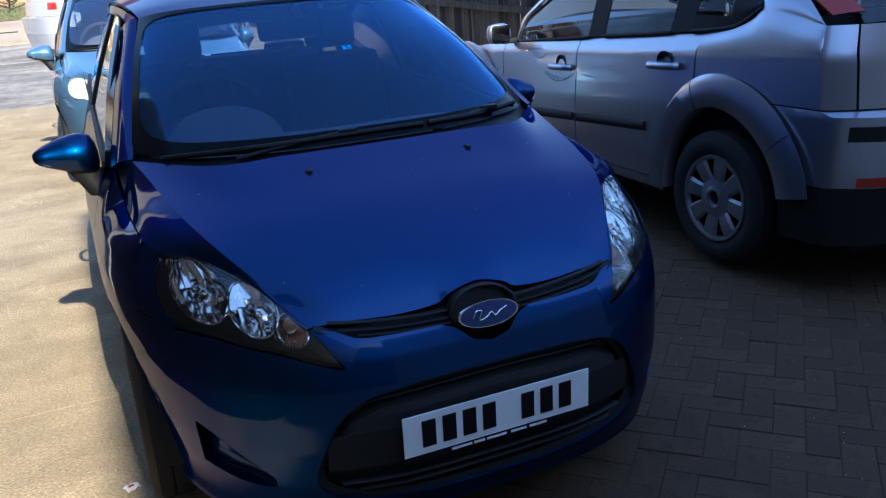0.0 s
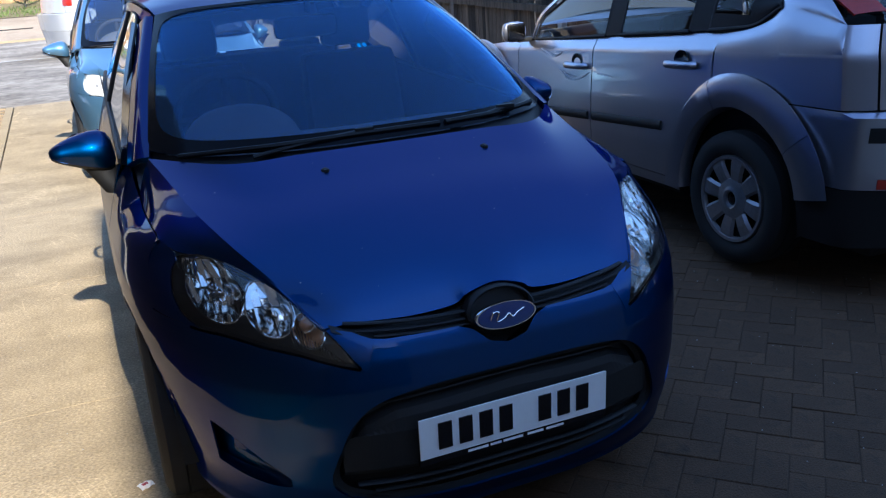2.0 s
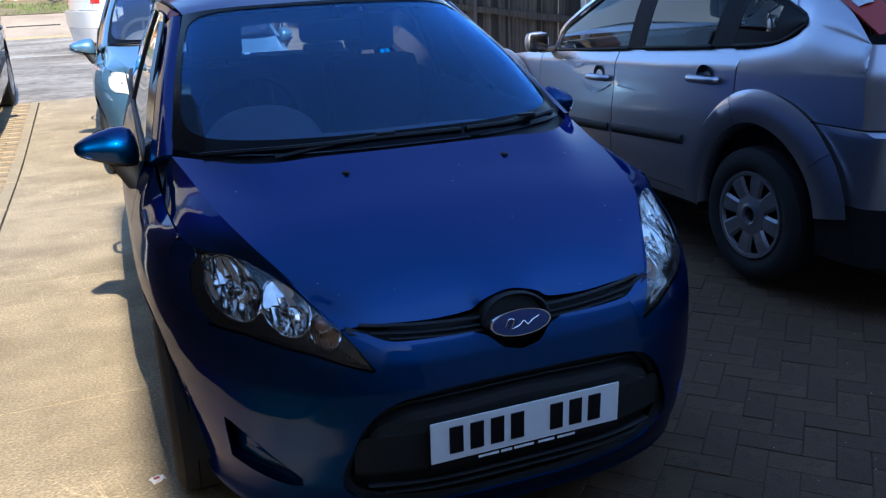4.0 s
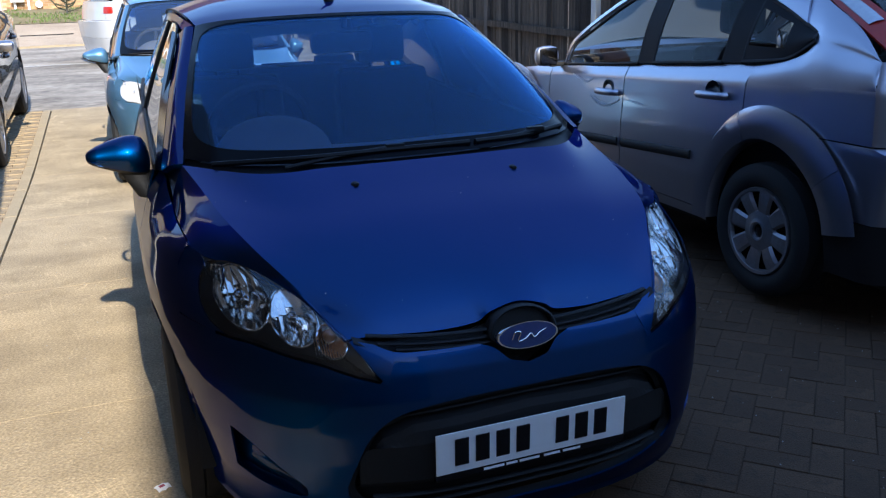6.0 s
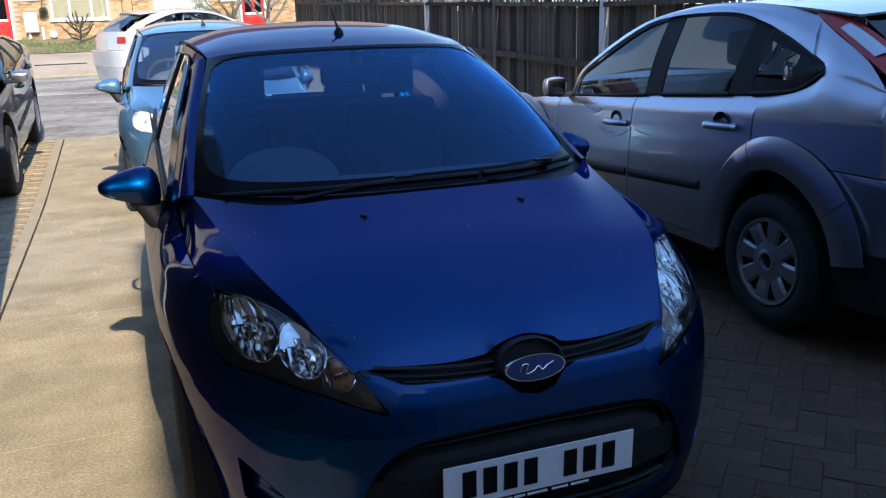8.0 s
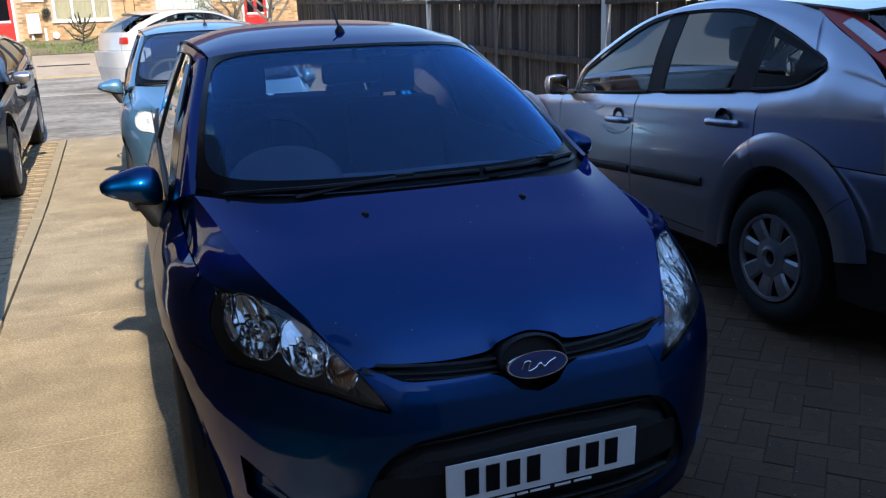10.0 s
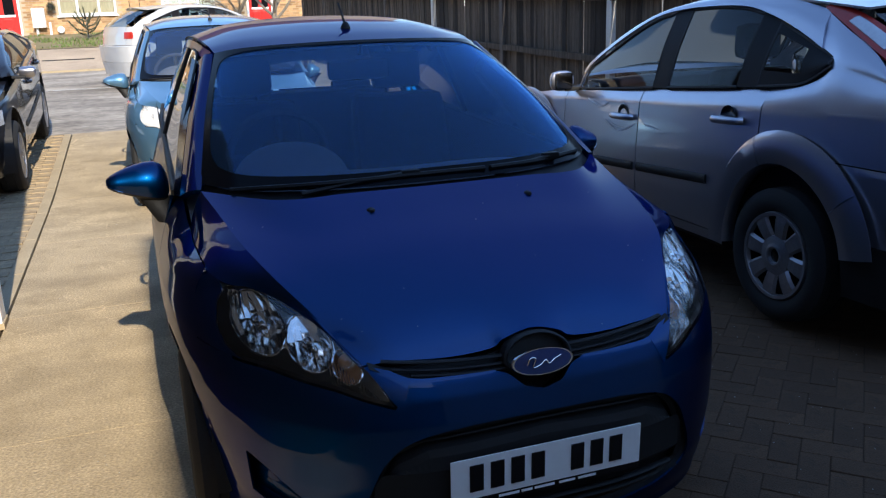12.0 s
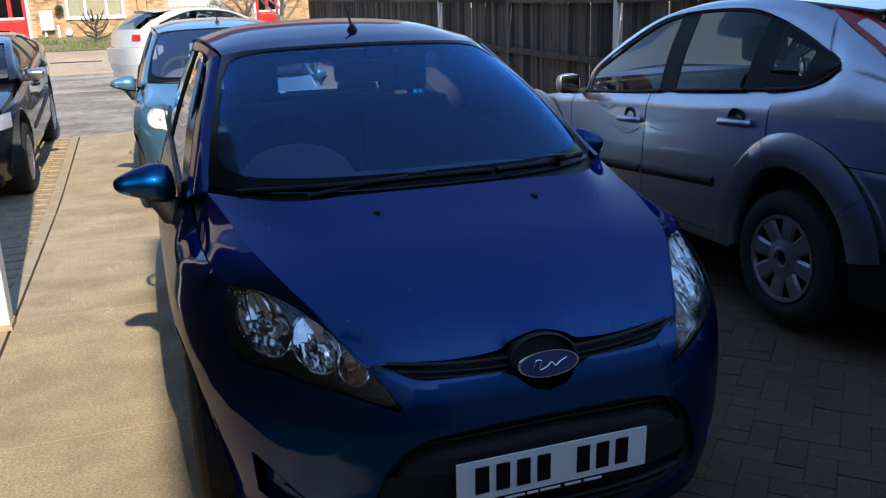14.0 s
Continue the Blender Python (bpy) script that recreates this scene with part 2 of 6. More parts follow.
def box(bm, lo, hi, bevel=0.0, m=None):
    """A box from corner lo to corner hi, with edges rounded by bevel."""
    r = bmesh.ops.create_cube(bm, size=1.0)
    vs = r["verts"]
    for v in vs:
        v.co = Vector([lo[i] + (v.co[i] + 0.5) * (hi[i] - lo[i]) for i in range(3)])
    if bevel:
        es = list({e for v in vs for e in v.link_edges})
        g = bmesh.ops.bevel(bm, geom=es, offset=bevel, segments=2, profile=0.6, affect='EDGES')
        vs = list({v for f in g["faces"] for v in f.verts} | {v for v in vs if v.is_valid})
    if m is not None:
        bmesh.ops.transform(bm, matrix=m, verts=[v for v in vs if v.is_valid])
    return vs


def rod(bm, a, b, r, r2=None, n=12):
    """A round bar from a to b."""
    a, b = Vector(a), Vector(b)
    q = (b - a).to_track_quat("Z", "Y").to_matrix().to_4x4()
    bmesh.ops.create_cone(bm, cap_ends=True, segments=n, radius1=r, radius2=r if r2 is None else r2, depth=(b - a).length,
                          matrix=Matrix.Translation((a + b) / 2) @ q)


def spline(pts, n):
    """n points evenly along a smooth curve through pts."""
    P = np.array(pts, float)
    if len(P) == 2:
        return P[0] + (P[1] - P[0]) * np.linspace(0, 1, n)[:, None]
    Q = np.vstack([2 * P[0] - P[1], P, 2 * P[-1] - P[-2]])
    out = []
    for i in range(1, len(Q) - 2):
        for s in np.linspace(0, 1, 16, endpoint=False):
            a, b, c, d = Q[i - 1], Q[i], Q[i + 1], Q[i + 2]
            out.append(0.5 * (2 * b + (c - a) * s + (2 * a - 5 * b + 4 * c - d) * s * s + (3 * b - a - 3 * c + d) * s ** 3))
    out.append(P[-1])
    out = np.array(out)
    d = np.concatenate([[0], np.cumsum(np.linalg.norm(np.diff(out, axis=0), axis=1))])
    u = np.linspace(0, d[-1], n)
    return np.stack([np.interp(u, d, out[:, k]) for k in range(out.shape[1])], -1)


def sheet(bm, grid, closed=False):
    """A surface through a grid of points (rows of points)."""
    vs = [[bm.verts.new(p) for p in row] for row in grid]
    for i in range(len(vs) - 1):
        k = len(vs[i])
        for j in range(k if closed else k - 1):
            bm.faces.new((vs[i][j], vs[i][(j + 1) % k], vs[i + 1][(j + 1) % k], vs[i + 1][j]))
    return vs


def loft(bm, curves, nu=24, nv=24, mirror=False):
    """A smooth surface across several curves; each curve a few points. mirror: also for the other side of x = 0."""
    C = np.array([spline(c, nu) for c in curves])
    G = np.array([spline(C[:, i], nv) if len(C) > 2 else np.linspace(C[0, i], C[-1, i], nv) for i in range(nu)])
    sheet(bm, G)
    if mirror:
        sheet(bm, G * [-1, 1, 1])


def solid(bm, t):
    """Give open surfaces the thickness t."""
    bmesh.ops.recalc_face_normals(bm, faces=bm.faces)
    bmesh.ops.solidify(bm, geom=list(bm.faces), thickness=t)


def rise(y):
    """Height of the ground: level by the house, a short ramp to the road, and a bank up to the terrace."""
    k = ([6.3, 8.0, 9.7, 16.7, 21.9, 26.0, 28.0, 30.0, 40.0], [0.0, .085, .18, .20, .25, .66, .83, 1.0, 1.1])
    return float(np.mean(np.interp([y - .6, y - .2, y + .2, y + .6], *k)))


def tube(bm, pts, r, n=8, flat=1.0, samples=None):
    """A bar of round section (flattened by flat) along a smooth curve through pts."""
    P = [Vector(p) for p in spline(pts, samples or max(8, 5 * len(pts)))]
    rows = []
    for i, p in enumerate(P):
        d = (P[min(i + 1, len(P) - 1)] - P[max(i - 1, 0)]).normalized()
        a = d.cross(Vector((0, 0, 1)))
        a = a.normalized() if a.length > 1e-3 else Vector((1, 0, 0))
        b = a.cross(d)
        rows.append([p + a * r * math.cos(2 * math.pi * k / n) + b * r * flat * math.sin(2 * math.pi * k / n) for k in range(n)])
    vs = sheet(bm, rows, closed=True)
    bm.faces.new(vs[0])
    bm.faces.new(vs[-1][::-1])


def ring(bm, centre, axis, prof, n=40):
    """A body of revolution: prof is a list of (distance along the axis, radius)."""
    q = Vector(axis).to_track_quat("Z", "Y").to_matrix()
    c = Vector(centre)
    sheet(bm, [[c + q @ Vector((r * math.cos(2 * math.pi * k / n), r * math.sin(2 * math.pi * k / n), d)) for k in range(n)] for d, r in prof], closed=True)


def inside(poly, x, y):
    hit = False
    for i in range(len(poly)):
        (x1, y1), (x2, y2) = poly[i - 1], poly[i]
        if (y1 > y) != (y2 > y) and x < (x2 - x1) * (y - y1) / (y2 - y1) + x1:
            hit = not hit
    return hit


def cut(G, test, snap):
    """Cut a hole in a grid of points: faces inside are left out, points on the rim pulled to it. Returns verts and faces."""
    n, m = len(G), len(G[0])
    ins = [[test(G[i][j]) for j in range(m)] for i in range(n)]
    faces, used = [], {}
    for i in range(n - 1):
        for j in range(m - 1):
            q = [(i, j), (i, j + 1), (i + 1, j + 1), (i + 1, j)]
            if not all(ins[a][b] for a, b in q):
                faces.append(q)
    for q in faces:
        for a, b in q:
            if (a, b) not in used:
                used[(a, b)] = snap(G[a][b]) if ins[a][b] else G[a][b]
    return used, faces


def add_cut(bm, used, faces, sx=1):
    vs = {k: bm.verts.new((sx * p[0], p[1], p[2])) for k, p in used.items()}
    for q in faces:
        try:
            bm.faces.new([vs[k] for k in q])
        except ValueError:
            pass


def wheel(parent, centre, side, r=0.29, width=0.19, trim=0.19, spokes=9, hub=0.05):
    """A road wheel with tyre, rim and a spoked trim; side: -1 faces -x."""
    w = new("wheel")
    w.parent = parent
    w.matrix_basis = Matrix.Translation(centre)
    h = width / 2
    bm = bmesh.new()
    prof = [(-h * .8, trim), (-h, trim + .02), (-h * 1.05, (r + trim) / 2), (-h * .98, r - .03), (-h * .8, r - .006), (-h * .4, r), (-h * .36, r - .008), (-h * .3, r),
            (h * .3, r), (h * .36, r - .008), (h * .4, r), (h * .8, r - .006), (h * .98, r - .03), (h * 1.05, (r + trim) / 2), (h, trim + .02), (h * .8, trim)]
    ring(bm, (0, 0, 0), (side, 0, 0), prof, 48)
    part("tyre", bm, M_RUBBER, w, smooth=True)
    bm = bmesh.new()
    ring(bm, (0, 0, 0), (side, 0, 0), [(h * .2, 0.0), (h * .2, trim * .9), (h * .8, trim + .005)], 48)
    part("rim", bm, M_PLASTIC, w)
    bm = bmesh.new()
    ring(bm, (0, 0, 0), (side, 0, 0), [(h * .78, trim * .90), (h * .98, trim * .93), (h * 1.0, trim), (h * .8, trim + .004)], 48)
    ring(bm, (0, 0, 0), (side, 0, 0), [(h * .7, hub * 2.0), (h * .88, hub * 1.9), (h * .95, hub * 1.2), (h * 1.0, hub * .9), (h * .97, hub * .72), (h * .80, hub * .66)], 32)
    for k in range(spokes):
        a = 2 * math.pi * (k + .2) / spokes
        m = Matrix.Rotation(a, 4, 'X')
        r0, r1, w0, w1 = hub * 1.6, trim * .95, trim * (.17 if spokes == 8 else .13), trim * (.235 if spokes == 8 else .19)
        rows = []
        for f in np.linspace(0, 1, 5):
            rr, ww, dd = r0 + (r1 - r0) * f, w0 + (w1 - w0) * f, h * (.86 + .10 * math.sin(math.pi * f * .8))
            rows.append([m @ Vector((side * (dd - .012), -ww, rr)), m @ Vector((side * dd, -ww * .7, rr)), m @ Vector((side * dd, ww * .7, rr)), m @ Vector((side * (dd - .012), ww, rr))])
        sheet(bm, rows)
    part("wheel_trim", bm, M_WHEEL, w, "silver spoked wheel trim", smooth=False)
    bm = bmesh.new()
    ring(bm, (0, 0, 0), (side, 0, 0), [(h * .7, hub * .7), (h * .84, hub * .66), (h * .87, hub * .5), (h * .87, 0.0)], 24)
    part("centre_cap", bm, M_GLOSSBLACK, w, "black centre cap", smooth=True)
    return w

# ---- ground ----
def strip_sheet(name, x0, x1, ys, lift, material, label, nx=2, dip=0.0):
    bm = bmesh.new()
    sheet(bm, [[(x, y, rise(y) + lift) for x in np.linspace(x0, x1, nx)] for y in ys])
    return tagged(part(name, bm, material), label, kind="structure")


def steps(a, b, n):
    return list(np.linspace(a, b, n))


ground = strip_sheet("ground", -600, 600, [-600, -50, -10, 0] + steps(3, 34, 63) + [45, 60, 600], -0.05, M_SOIL, "sandy earth ground under the paving")
road = strip_sheet("road", -90, 3.7, steps(9.74, 21.9, 26), -0.02, M_ROAD, "worn grey asphalt road in sunlight")
line = strip_sheet("road_line", -60, 3.0, [16.65, 16.75], -0.014, M_LINE, "thin worn white line on the road")
far_pavement = strip_sheet("pavement", -90, 3.7, steps(21.9, 26.0, 12), 0.02, M_PAVEMENT, "pale dusty pavement across the road")
verge = strip_sheet("grass_verge", -90, 3.7, steps(26.0, 30.0, 12), 0.035, M_GRASSGROUND, "patchy grass verge before the houses")

# path to the red door, across the verge
bm = bmesh.new()
sheet(bm, [[(x + (y - 30) * .25, y, rise(y) + 0.05) for x in (-5.4, -3.9)] for y in steps(25.9, 30.0, 10)])
tagged(part("path", bm, M_PAVEMENT), "pale concrete path to the red door", kind="structure")

# far kerb
bm = bmesh.new()
for k in range(40):
    x = -33 + k * .915
    box(bm, (x, 21.78, rise(21.8) - .06), (x + .905, 21.90, rise(21.9) + .025), .008)
tagged(part("kerb", bm, M_TRIMGREY), "worn concrete kerb stones", kind="structure")
bm = bmesh.new()
box(bm, (-3.1, 23.7, rise(23.8) - .0), (-1.8, 23.85, rise(23.8) + .032))
tagged(part("drain_cover", bm, M_PLASTIC), "long dark drain slot in the pavement", "drain")

# pale ground before the house, behind the paving: added out of view to bounce light
strip_sheet("bounce_ground", -.49, 6.0, steps(-9.9, -.75, 10), .006, M_PAVEMENT, "unseen pale ground added to bounce light onto the car's nose", 6)

# ---- fence ----
def fence_line(y):
    return 1.585 + .018 * max(0.0, y - 6.5)


fence = thing("fence", None, "weathered grey wooden fence with a slatted top", "fence")
rnd = random.Random(4)
posts = [3.61 + 2.85 * k for k in range(-2, 8)]
for k, y in enumerate(posts):
    bm = bmesh.new()
    top = fence_line(y) + .42
    pale = k in (2, 3, 5)
    box(bm, (3.90, y - .05, rise(y) - .06), (4.0, y + .05, top), .008)
    box(bm, (3.895, y - .055, top), (4.005, y + .055, top + .03), .012)
    part("fence_post", bm, M_PALEPOST if pale else M_POST, fence, "pale concrete post" if pale else "")
for k in range(len(posts) - 1):
    a, b = posts[k] + .05, posts[k + 1] - .05
    za, zb = fence_line(a), fence_line(b)
    for lift, h, w in ((0.0, .05, .06), (-.63, .075, .05), (-1.2, .07, .05)):
        bm = bmesh.new()
        n = 8
        rows = []
        for i in range(n + 1):
            f = i / n
            y, z = a + (b - a) * f, za + (zb - za) * f + lift + rnd.uniform(-.006, .006)
            rows.append([(3.945 - w, y, z - h), (3.945 - w, y, z), (3.945, y, z), (3.945, y, z - h)])
        sheet(bm, rows, closed=True)
        part("fence_rail", bm, M_FENCE, fence)
    y = a
    while y < b - .03:
        w = rnd.uniform(.07, .125)
        w = min(w, b - y)
        bm = bmesh.new()
        top = fence_line(y) - .02 + rnd.uniform(-.03, .02)
        lean = rnd.uniform(-.006, .006)
        x = 3.948 + rnd.uniform(0, .010)
        vs = box(bm, (x, y, rise(y) - .03), (x + rnd.uniform(.012, .02), y + w - rnd.uniform(.001, .010), top))
        for v in vs:
            v.co.y += lean * v.co.z
        part("board", bm, M_FENCE, fence)
        y += w
        if rnd.random() < .20:
            y += rnd.uniform(.008, .03)
    # slatted top
    y = a + .03
    while y < b - .03:
        f = (y - a) / (b - a)
        sag = .06 * math.sin(math.pi * f)
        bm = bmesh.new()
        vs = box(bm, (3.925, y, fence_line(y) - .01), (3.931, y + .052 + rnd.uniform(0, .022), fence_line(y) + .36 - sag + rnd.uniform(-.01, .01)))
        lean = rnd.uniform(-.03, .03)
        for v in vs:
            v.co.y += lean * (v.co.z - 1.5)
        part("slat", bm, M_FENCE, fence)
        y += .085
    bm = bmesh.new()
    tube(bm, [(3.92, a + (b - a) * f, za + (zb - za) * f + .17 - .09 * math.sin(math.pi * f)) for f in np.linspace(0, 1, 7)], .012, 6)
    part("curved_rail", bm, M_FENCE, fence)

# ---- terrace across the road ----
HY = 30.0
BASE = rise(30.0)


def wall_with_holes(name, x0, x1, z0, z1, y, depth, holes, material, label):
    """A wall in strips round its openings; holes: (x0, x1, z0, z1)."""
    bm = bmesh.new()
    xs = sorted({x0, x1} | {h[0] for h in holes} | {h[1] for h in holes})
    zs = sorted({z0, z1} | {h[2] for h in holes} | {h[3] for h in holes})
    for i in range(len(xs) - 1):
        for j in range(len(zs) - 1):
            cx, cz = (xs[i] + xs[i + 1]) / 2, (zs[j] + zs[j + 1]) / 2
            if not any(h[0] < cx < h[1] and h[2] < cz < h[3] for h in holes):
                box(bm, (xs[i], y, zs[j]), (xs[i + 1], y + depth, zs[j + 1]))
    bmesh.ops.remove_doubles(bm, verts=bm.verts, dist=1e-4)
    return tagged(part(name, bm, material), label, kind="structure")


HOLES = [(-5.163, -4.064, BASE, 3.13), (-3.721, -3.218, 2.296, 3.05), (-2.92, -1.135, 1.609, 3.05), (0.318, 2.115, 1.209, 3.1), (2.492, 2.996, 2.124, 2.95), (3.168, 4.083, BASE, 3.13)]
terrace = wall_with_holes("terrace_wall", -16, 9, .4, 6.2, HY, .3, HOLES, M_MORTAR, "sunlit yellow brick terrace wall with pale mortar")
bm = bmesh.new()
rnd = random.Random(9)
vsb, fcs = [], []
row, z = 0, BASE - .02
while z < 3.7:
    x = -7.6 + (row % 2) * .1125
    while x < 5.2:
        w = .215
        if not any(h[0] < x + w - .01 and x + .01 < h[1] and h[2] < z + .06 and z < h[3] for h in HOLES):
            p = HY - .008 - rnd.uniform(0, .004)
            b0 = len(vsb)
            for yy, e in ((HY + .002, 0), (p, .002)):
                vsb += [(x + e, yy, z + e), (x + w - e, yy, z + e), (x + w - e, yy, z + .065 - e), (x + e, yy, z + .065 - e)]
            fcs += [tuple(b0 + i for i in f) for f in ((4, 5, 6, 7), (0, 1, 5, 4), (1, 2, 6, 5), (2, 3, 7, 6), (3, 0, 4, 7))]
        x += .225
    row += 1
    z += .075
me = bpy.data.meshes.new("bricks")
me.from_pydata(vsb, [], fcs)
me.materials.append(M_BRICK)
bricks = new("bricks", me)
bricks.parent = terrace
tagged(bricks, "yellow and orange stock bricks", kind="stuff")
bm = bmesh.new()
loft(bm, [[(-16.3, HY - .35, 6.1), (9.3, HY - .35, 6.1)], [(-16.3, HY + 4.2, 8.6), (9.3, HY + 4.2, 8.6)]], 4, 4)
solid(bm, .12)
tagged(part("terrace_roof", bm, M_ROOFTILE), "brown tiled terrace roof", kind="structure")
bm = bmesh.new()
box(bm, (-16, HY + .3, .4), (-15.7, HY + 8, 6.2))
box(bm, (8.7, HY + .3, .4), (9, HY + 8, 6.2))
box(bm, (-16, HY + 7.7, .4), (9, HY + 8, 6.2))
tagged(part("terrace_back", bm, M_MORTAR), "plain side and back walls", kind="structure")


def framed_window(name, x0, x1, z0, z1, mullions, filling, label):
    win = thing(name, None, label, "window", kind="structure")
    y = HY - .01
    f = .065
    for a, b in (((x0, z0), (x1, z0 + f)), ((x0, z1 - f), (x1, z1)), ((x0, z0 + f), (x0 + f, z1 - f)), ((x1 - f, z0 + f), (x1, z1 - f))):
        bm = bmesh.new()
        box(bm, (a[0], y, a[1]), (b[0], y + .09, b[1]), .008)
        part("window_frame", bm, M_UPVC, win)
    for mx in mullions:
        bm = bmesh.new()
        box(bm, (mx - .035, y + .003, z0 + f), (mx + .035, y + .087, z1 - f), .006)
        part("mullion", bm, M_UPVC, win)
    edges = [x0 + f] + [e for mx in mullions for e in (mx - .035, mx + .035)] + [x1 - f]
    for i in range(0, len(edges), 2):
        bm = bmesh.new()
        box(bm, (edges[i], y + .035, z0 + f), (edges[i + 1], y + .043, z1 - f))
        ob = part("pane", bm, M_GLASS, win)
        ob.visible_shadow = False
        bm = bmesh.new()
        n = max(4, int((edges[i + 1] - edges[i]) / .06))
        xs = np.linspace(edges[i] - .02, edges[i + 1] + .02, n + 1)
        sheet(bm, [[(x, y + .13 + .012 * (k % 2), z) for z in (z0, z1)] for k, x in enumerate(xs)])
        part("blind", bm, filling, win)
    bm = bmesh.new()
    box(bm, (x0 - .06, y - .07, z0 - .05), (x1 + .06, y + .10, z0 + .0), .01)
    part("window_sill", bm, M_UPVC, win)
    return win


framed_window("window_1", -2.92, -1.135, 1.609, 3.05, [-2.337, -1.673], M_BLIND, "white three-light window with beige blinds")
framed_window("window_2", -3.721, -3.218, 2.296, 3.05, [], M_CABIN, "small white-framed window with a dark room behind")
framed_window("window_3", 0.318, 2.115, 1.209, 3.1, [0.925, 1.52], M_NETCURTAIN, "large white window with net curtains")
framed_window("window_4", 2.492, 2.996, 2.124, 2.95, [], M_CABIN, "small white-framed window above the bushes")


def red_door(name, x0, x1):
    d = thing(name, None, "bright red front door with dark glass and a white frame", "door", kind="structure")
    z0 = BASE
    for a, b in (((x0, z0), (x0 + .07, z0 + 2.1)), ((x1 - .07, z0), (x1, z0 + 2.1)), ((x0 + .07, z0 + 2.03), (x1 - .07, z0 + 2.1)), ((x0 + .07, z0), (x1 - .07, z0 + .06))):
        bm = bmesh.new()
        box(bm, (a[0], HY - .02, a[1]), (b[0], HY + .10, b[1]), .008)
        part("door_frame", bm, M_UPVC, d)
    bm = bmesh.new()
    a, b = x0 + .075, x1 - .075
    m = (a + b) / 2
    for lo, hi in (((a, z0 + .065), (b, z0 + .70)), ((a, z0 + .70), (a + .1, z0 + 2.02)), ((b - .1, z0 + .70), (b, z0 + 2.02)), ((m - .06, z0 + .70), (m + .06, z0 + 2.02)), ((a + .1, z0 + 1.92), (m - .06, z0 + 2.02)), ((m + .06, z0 + 1.92), (b - .1, z0 + 2.02))):
        box(bm, (lo[0], HY + .02, lo[1]), (hi[0], HY + .065, hi[1]), .004)
    for q in (a + .12, m + .04):
        box(bm, (q, HY + .008, z0 + .14), (q + .26, HY + .022, z0 + .58), .01)
    leaf = part("door_leaf", bm, M_REDDOOR, d)
    for lo, hi in ((a + .1, m - .06), (m + .06, b - .1)):
        bm = bmesh.new()
        box(bm, (lo, HY + .038, z0 + .70), (hi, HY + .046, z0 + 1.92))
        part("pane", bm, M_GLOSSBLACK, d)
    bm = bmesh.new()
    box(bm, (a + .08, HY + .004, z0 + .63), (b - .08, HY + .024, z0 + .70), .006)
    part("letter_plate", bm, M_UPVC, d)
    return d


red_door("door_1", -5.163, -4.064)
red_door("door_2", 3.168, 4.083)

# the house behind, that shades the cars
bm = bmesh.new()
box(bm, (.087, -20, -0.1), (24, -10.0, 10.07))
tagged(part("house_wall", bm, M_HOUSE), "tall brick house that shades the drive", kind="structure")
# added out of view: its height sets how far the drive is shaded
bm = bmesh.new()
box(bm, (-14, -15, -0.1), (0.08, -12, 7.9))
tagged(part("shade_block", bm, M_RENDER), "unseen dark block added to shade the near drive", kind="structure")
# out of view; raised and darkened so the blue flank reflects dark
bm = bmesh.new()
outline = [(-7.4, -.1), (2.955, -.1), (2.955, 3.0), (-2.0, 6.0), (-7.4, 6.0)]
a, b = [[bm.verts.new((x, y, z)) for y, z in outline] for x in (-1.80, -1.72)]
bm.faces.new(a)
bm.faces.new(b[::-1])
for k in range(5):
    bm.faces.new((a[k], a[k - 1], b[k - 1], b[k]))
tagged(part("side_wall", bm, M_RENDER), "tall unseen dark wall that ends at the white post", kind="structure")

# added out of view, to give the cars' left sides something dark to reflect
bm = bmesh.new()
box(bm, (-14, -3, -0.1), (-5.6, 13, 6.4))
tagged(part("reflection_block", bm, M_RENDER), "unseen dark block added for the cars' side reflections", kind="structure")

# ---- small hatchback, seen from its front: x across, y back from its nose ----
PLAN = [(0, 0), (.2, .004), (.36, .032), (.5, .092), (.62, .195), (.72, .345), (.79, .52), (.835, .74), (.855, 1.03), (.861, 1.6), (.861, 2.2),
        (.85, 2.9), (.825, 3.35), (.77, 3.68), (.62, 3.87), (.4, 3.93), (0, 3.95)]
PC = spline(PLAN, 900)
KEEP = np.clip(1 - PC[:, 1] / 1.2, 0, 1) ** 1.3


def skin_row(z):
    """The plan outline of the lower body at height z."""
    fy = np.interp(z, [.2, .25, .32, .42, .5, .58, .64, .68, .72, .76, .80, .85, .9], [.06, .035, .01, 0, 0, .008, .028, .05, .09, .15, .245, .37, .48])
    wx = np.interp(z, [.2, .3, .42, .55, .64, .72, .8, .9, .95, 1.0, 1.1], [-.105, -.068, -.036, -.010, -.002, -.008, -.032, -.065, -.085, -.10, -.13])
    grow = 1 + wx * (1 - KEEP) / .86
    return PC[:, 0] * grow, PC[:, 1] + fy * KEEP


def skin(x, z, inward=0.0):
    """A point of the nose at x, z; inward: metres behind the surface."""
    X, Y = skin_row(z)
    return (x, float(np.interp(abs(x), X[:520], Y[:520])) + inward, z)


def skin_at(y0, z):
    """A point of the flank, by the outline's own y."""
    X, Y = skin_row(z)
    i = float(np.interp(y0, PC[:, 1], np.arange(900)))
    return (float(np.interp(i, np.arange(900), X)), float(np.interp(i, np.arange(900), Y)), z)


